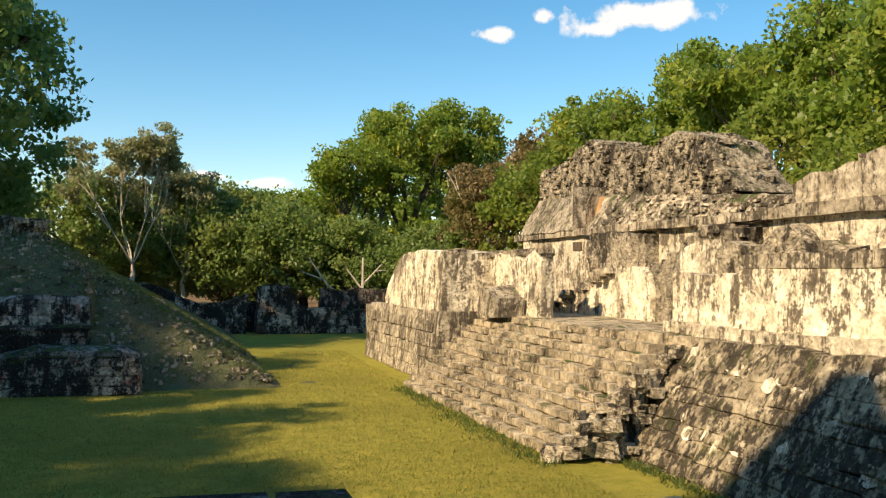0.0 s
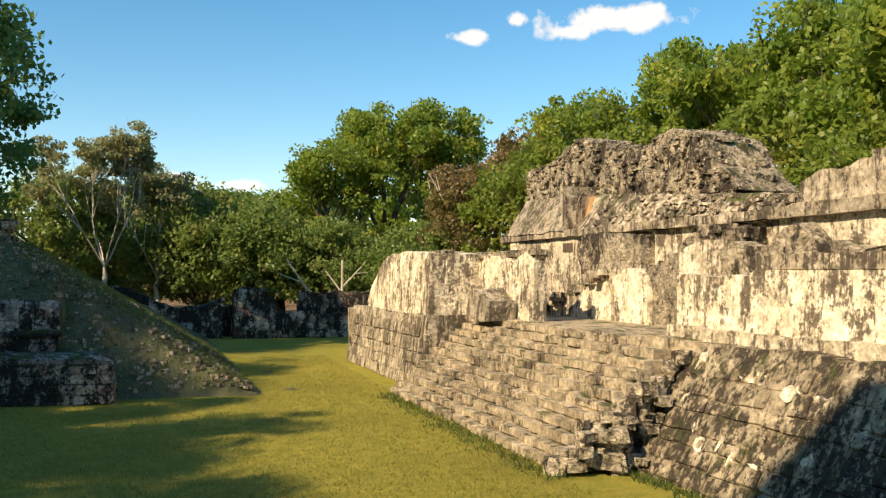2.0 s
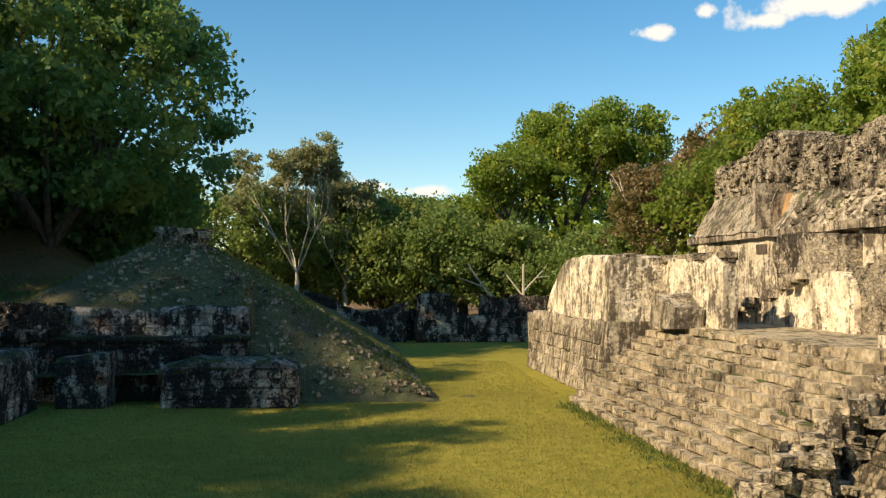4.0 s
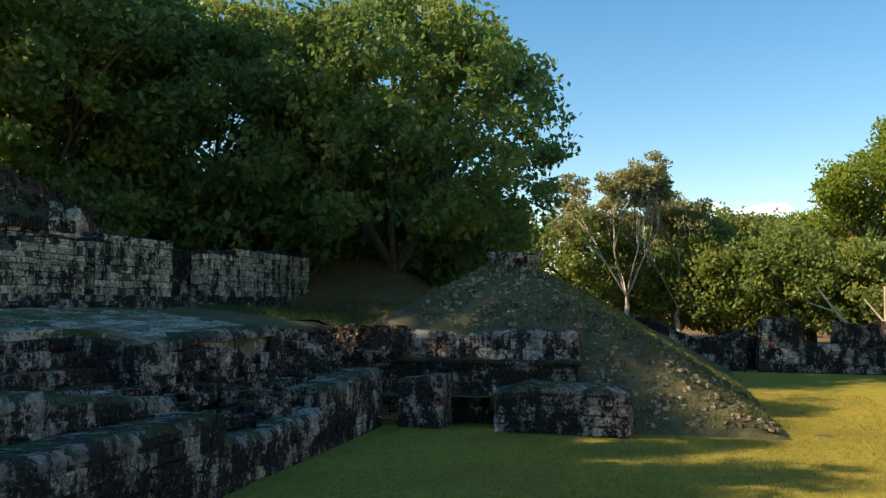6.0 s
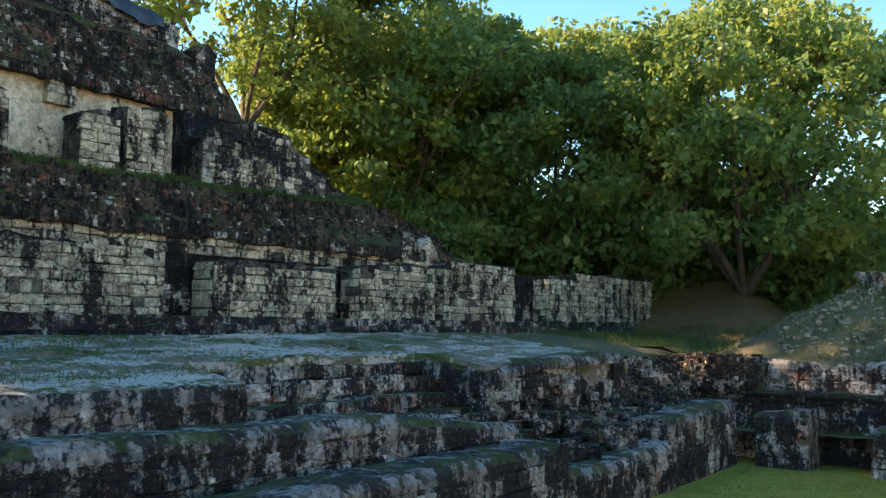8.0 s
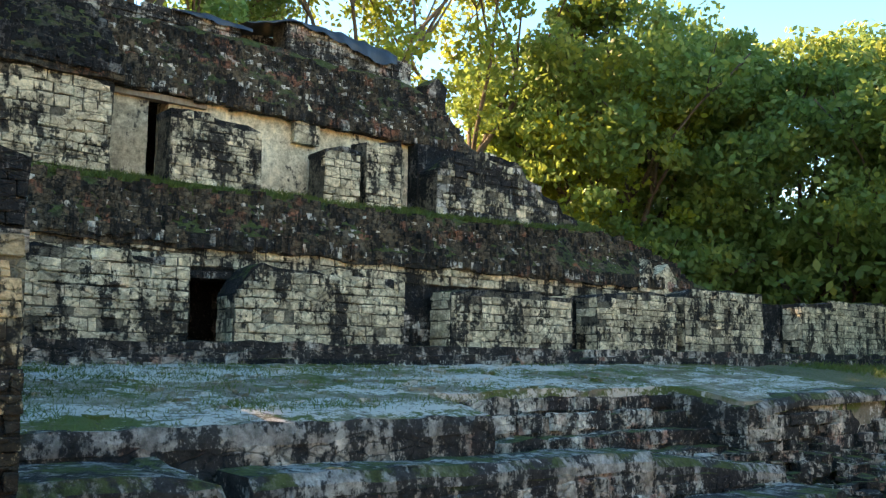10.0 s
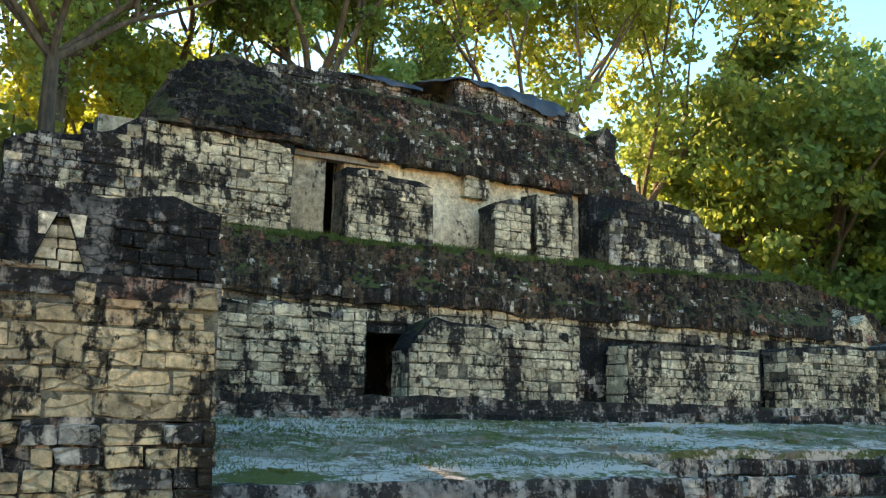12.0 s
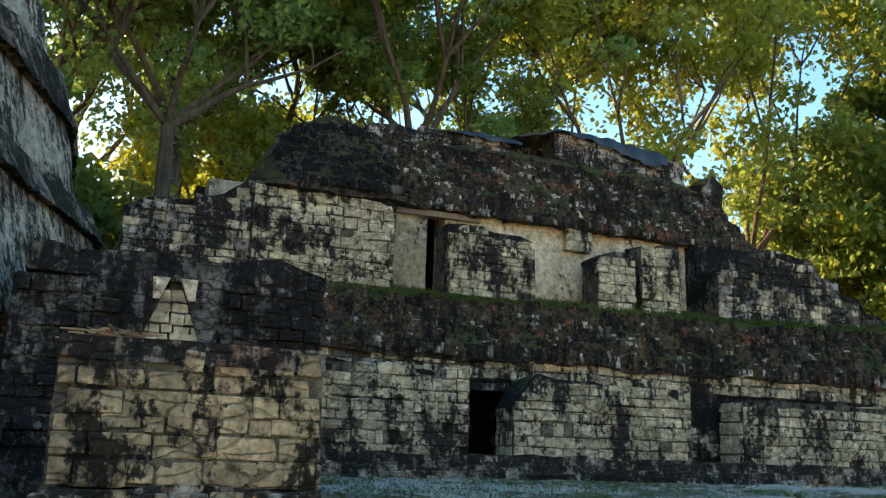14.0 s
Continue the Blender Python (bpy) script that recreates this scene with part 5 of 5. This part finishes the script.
plant(T_OLIVE, -7, 78, 2, 1.0, 1.1)
plant(T_BROWN, 29, 66, 0, 1.15, 0.9)
plant(T_BROWN, 24, 63, 0, 0.8, 2.8)
plant(T_OLIVE, 20, 65, 0, 0.8, 5.2)
# behind the sunlit range
plant(T_YEL, 30, 52, 0, 1.2, 0.2)
plant(T_YEL, 26, 57, 0, 1.15, 2.6)
plant(T_TALL, 31.5, 61, 0, 0.93, 5.5)
plant(T_TALL, 38, 56, 0, 1.08, 1.5)
plant(T_MID, 35, 47, 0, 1.18, 5.0)
plant(T_YEL, 30, 38, 0, 1.15, 3.3)
plant(T_TALL, 40, 44, 0, 1.12, 4.0)
plant(T_MID, 33, 31, 0, 1.15, 0.8)
plant(T_YEL, 29, 29, 0, 0.95, 1.7)
plant(T_TALL, 38, 34, 0, 1.08, 2.9)
plant(T_MID, 31, 22, 0, 1.15, 2.1)
plant(T_YEL, 27, 16, 0, 1.2, 4.4)
# shaded wood beside the mound
plant(T_BIG, -15.5, 53, 3.3, 0.93, 3.6)
plant(T_BIG, -27.5, 54, 4, 1.02, 2.7)
plant(T_BIG, -22, 60, 3.6, 0.78, 1.4)
plant(T_BIG, -43, 56, 5, 1.15, 4.4)
plant(T_BIG, -35.5, 45.5, 5.5, 1.05, 5.6)
plant(T_MID, -33, 44, 5, 1.0, 3.4)
plant(T_YEL, -40, 43, 6, 1.15, 1.3)
plant(T_BUSH, -20, 58, 3.6, 1.2, 0.9)
plant(T_BUSH, -24, 51, 3.8, 1.1, 2.9)
plant(T_BUSH, -12.0, 57, 3.6, 0.9, 1.9)
for k in range(11):
    plant(T_BUSH, -15 - 4.2 * k, 60 + 3.0 * math.sin(k * 2.1), 3.6 + 0.05 * k, 1.0 + 0.25 * math.sin(k * 1.9), k * 1.1)
for k in range(7):
    plant(T_BUSH, -30 - 3.0 * k, 44 + 3.5 * math.sin(k * 1.7) + k * 0.6, 4.6, 0.85 + 0.2 * math.sin(k), k * 2.1)
for k in range(6):
    plant(T_BUSH, -34 + 2.0 * math.sin(k * 2.3), 0 + 7.0 * k, 6.4, 0.7 + 0.15 * math.sin(k * 3), k * 1.7)
for k in range(5):
    plant(T_OLIVE, -6 + 6.0 * k, 83 + 3.0 * math.sin(k * 2.9), 0.0, 0.8 + 0.12 * math.sin(k * 2.2), k * 0.9)
# behind the two-storey range
plant(T_GOLD, -33, 25.5, 6.8, 1.3, 0.7)
plant(T_GOLD, -37, 36, 6.8, 1.15, 2.9)
plant(T_OPEN, -31, 15, 6.8, 1.05, 0.3)
plant(T_OPEN, -33, 6.5, 6.8, 1.0, 2.2)
plant(T_OPEN, -40, 21, 6.8, 1.35, 4.1)
plant(T_OPEN, -28.5, 5.6, 6.8, 0.85, 5.3)
plant(T_MID, -47, 12, 6.8, 1.0, 3.0)
plant(T_MID, -39, 8, 6.8, 0.8, 1.0)
plant(T_MID, -41, 16, 6.8, 0.85, 4.4)
plant(T_OPEN, -36, 17, 6.8, 0.85, 1.9)
plant(T_OPEN, -46, 3, 6.8, 1.1, 2.0)
plant(T_OPEN, -36, 1.5, 6.8, 0.95, 3.6)
plant(T_BUSH, -33, 3.0, 6.6, 0.9, 2.2)
plant(T_OPEN, -38, 11, 6.8, 1.1, 1.2)
# distant ring that closes the horizon
for k in range(20):
    a = radians(-75 + 150 * k / 19) + 0.05 * math.sin(k * 5.1)
    d = 112 + 9 * math.sin(k * 2.3)
    plant((T_FAR, T_FARO)[k % 2], math.sin(a) * d, math.cos(a) * d, 0, 1.0 + 0.15 * math.sin(k * 1.7), k * 1.3)

# bare white branches leaning before the far wood
def snag(x, y, z, segs, rad, label):
    s = tagged(new("dead_branch"), label, "branch", "dead branches")
    bm = bmesh.new()
    for p, q, r0, r1 in segs:
        tube(bm, Vector(p), Vector(q), r0 * rad, r1 * rad, 6)
    me = bpy.data.meshes.new("wood")
    bm.to_mesh(me)
    bm.free()
    part("wood", me, M_PALE, s)
    s.location = (x, y, z)
    return s


snag(13.5, 64.5, 0.0, [((0, 0, 0), (0, 0, 5.4), 1, 0.5), ((0, 0, 3.4), (1.4, 0, 4.9), 0.6, 0.3), ((0, 0, 3.0), (-1.2, 0.2, 4.6), 0.6, 0.3), ((0.9, 0, 4.4), (1.9, 0, 4.5), 0.35, 0.2)], 0.14, "white dead snag with forked arms")
snag(13.0, 64.3, 0.0, [((0, 0, 1.5), (-2.2, 0, 3.4), 1, 0.6), ((-2.2, 0, 3.4), (-3.6, 0, 5.4), 0.6, 0.3), ((-2.6, 0, 3.8), (-4.2, 0.4, 4.4), 0.4, 0.2)], 0.15, "white leaning dead bough")
snag(14.6, 64.2, 0.0, [((0, 0, 1.8), (1.6, 0, 3.0), 1, 0.6), ((1.6, 0, 3.0), (2.6, 0, 4.3), 0.6, 0.3)], 0.13, "white dead branch leaning beside the wall")

# ---- grass and weeds ----
def blades(name, label, spots, size, mat, seed, lean=0.5):
    r = np.random.default_rng(seed)
    n = len(spots)
    base = np.asarray(spots, float)
    t = r.uniform(0, 6.283, n)
    w = np.column_stack([np.cos(t), np.sin(t), np.zeros(n)]) * (size * 0.13)
    tip = np.column_stack([r.normal(size=n) * lean, r.normal(size=n) * lean, np.ones(n)]) * (size * r.uniform(0.5, 1.3, n))[:, None]
    vs = np.stack([base - w, base + w, base + tip + w * 0.15, base + tip - w * 0.15], 1).reshape(-1, 3)
    o = part(name, fast_mesh(name, vs, np.arange(n * 4).reshape(n, 4)), mat)
    return tagged(o, label, "grass", kind="stuff")


n = 95000
gx, gy = rng.uniform(-9, 10, n), 14 + 34 * rng.random(n) ** 1.5
keep = gx < 8.3 + 0.02 * (gy - 18)
blades("grass", "short mown yellow green grass blades", [(x, y, lawn(x, y) - 0.01) for x, y in zip(gx[keep], gy[keep])], 0.07, M_TURF, 5, 0.7)
sp = [(x, y, mound_z(x, y)) for x, y in zip(rng.uniform(-9, 4, 22000), rng.uniform(33.5, 50, 22000)) if mound_z(x, y) > 0.15]
blades("weeds", "low weeds and grass on the mound", sp, 0.14, M_WEED, 6, 0.8)
sp = []
for _ in range(85):
    cx, cy, spread = rng.uniform(-18.6, -12.4), rng.uniform(3, 31), rng.uniform(0.15, 0.5)
    if cx > -14.3 and 14 < cy < 22:
        continue
    for _ in range(170):
        x, y = cx + rng.normal() * spread, cy + rng.normal() * spread * 2.2
        sp.append((min(-12.1, x), y, terrace_z(min(-12.1, x), y)))
blades("weeds", "tufts of green weeds growing in the terrace", sp, 0.075, M_WEED, 8, 0.8)
sp = [(x, y, 6.62 + (8.2 - 6.62 + 0.28 * (-21.1 - x)) * level(FALL_L, y)) for x, y in zip(rng.uniform(-22.3, -21.0, 16000), rng.uniform(8, 28, 16000))]
blades("weeds", "fringe of grass along the roof ledge", sp, 0.15, M_WEED, 9, 0.6)
sp = [(8.1 + rng.normal() * 0.25, y, 0.0) for y in rng.uniform(18, 32, 1300)] + [(9.9 + rng.normal() * 0.15, y, 0.0) for y in rng.uniform(14, 18, 400)]
blades("weeds", "weeds along the foot of the stair", sp, 0.13, M_WEED, 10, 0.6)
sp = []
for x, y in zip(rng.uniform(-19, -9, 5000), rng.uniform(34.8, 47, 5000)):
    z = max(hill_z(x, y), mound_z(x, y) if x > -14 else 0, terrace_z(x, y) - max(0, y - 36) * 0.01 if x < -12.6 else 0)
    sp.append((x, y, z))
blades("weeds", "ragged grass between the terrace and the mound", sp, 0.2, M_WEED, 12, 0.8)
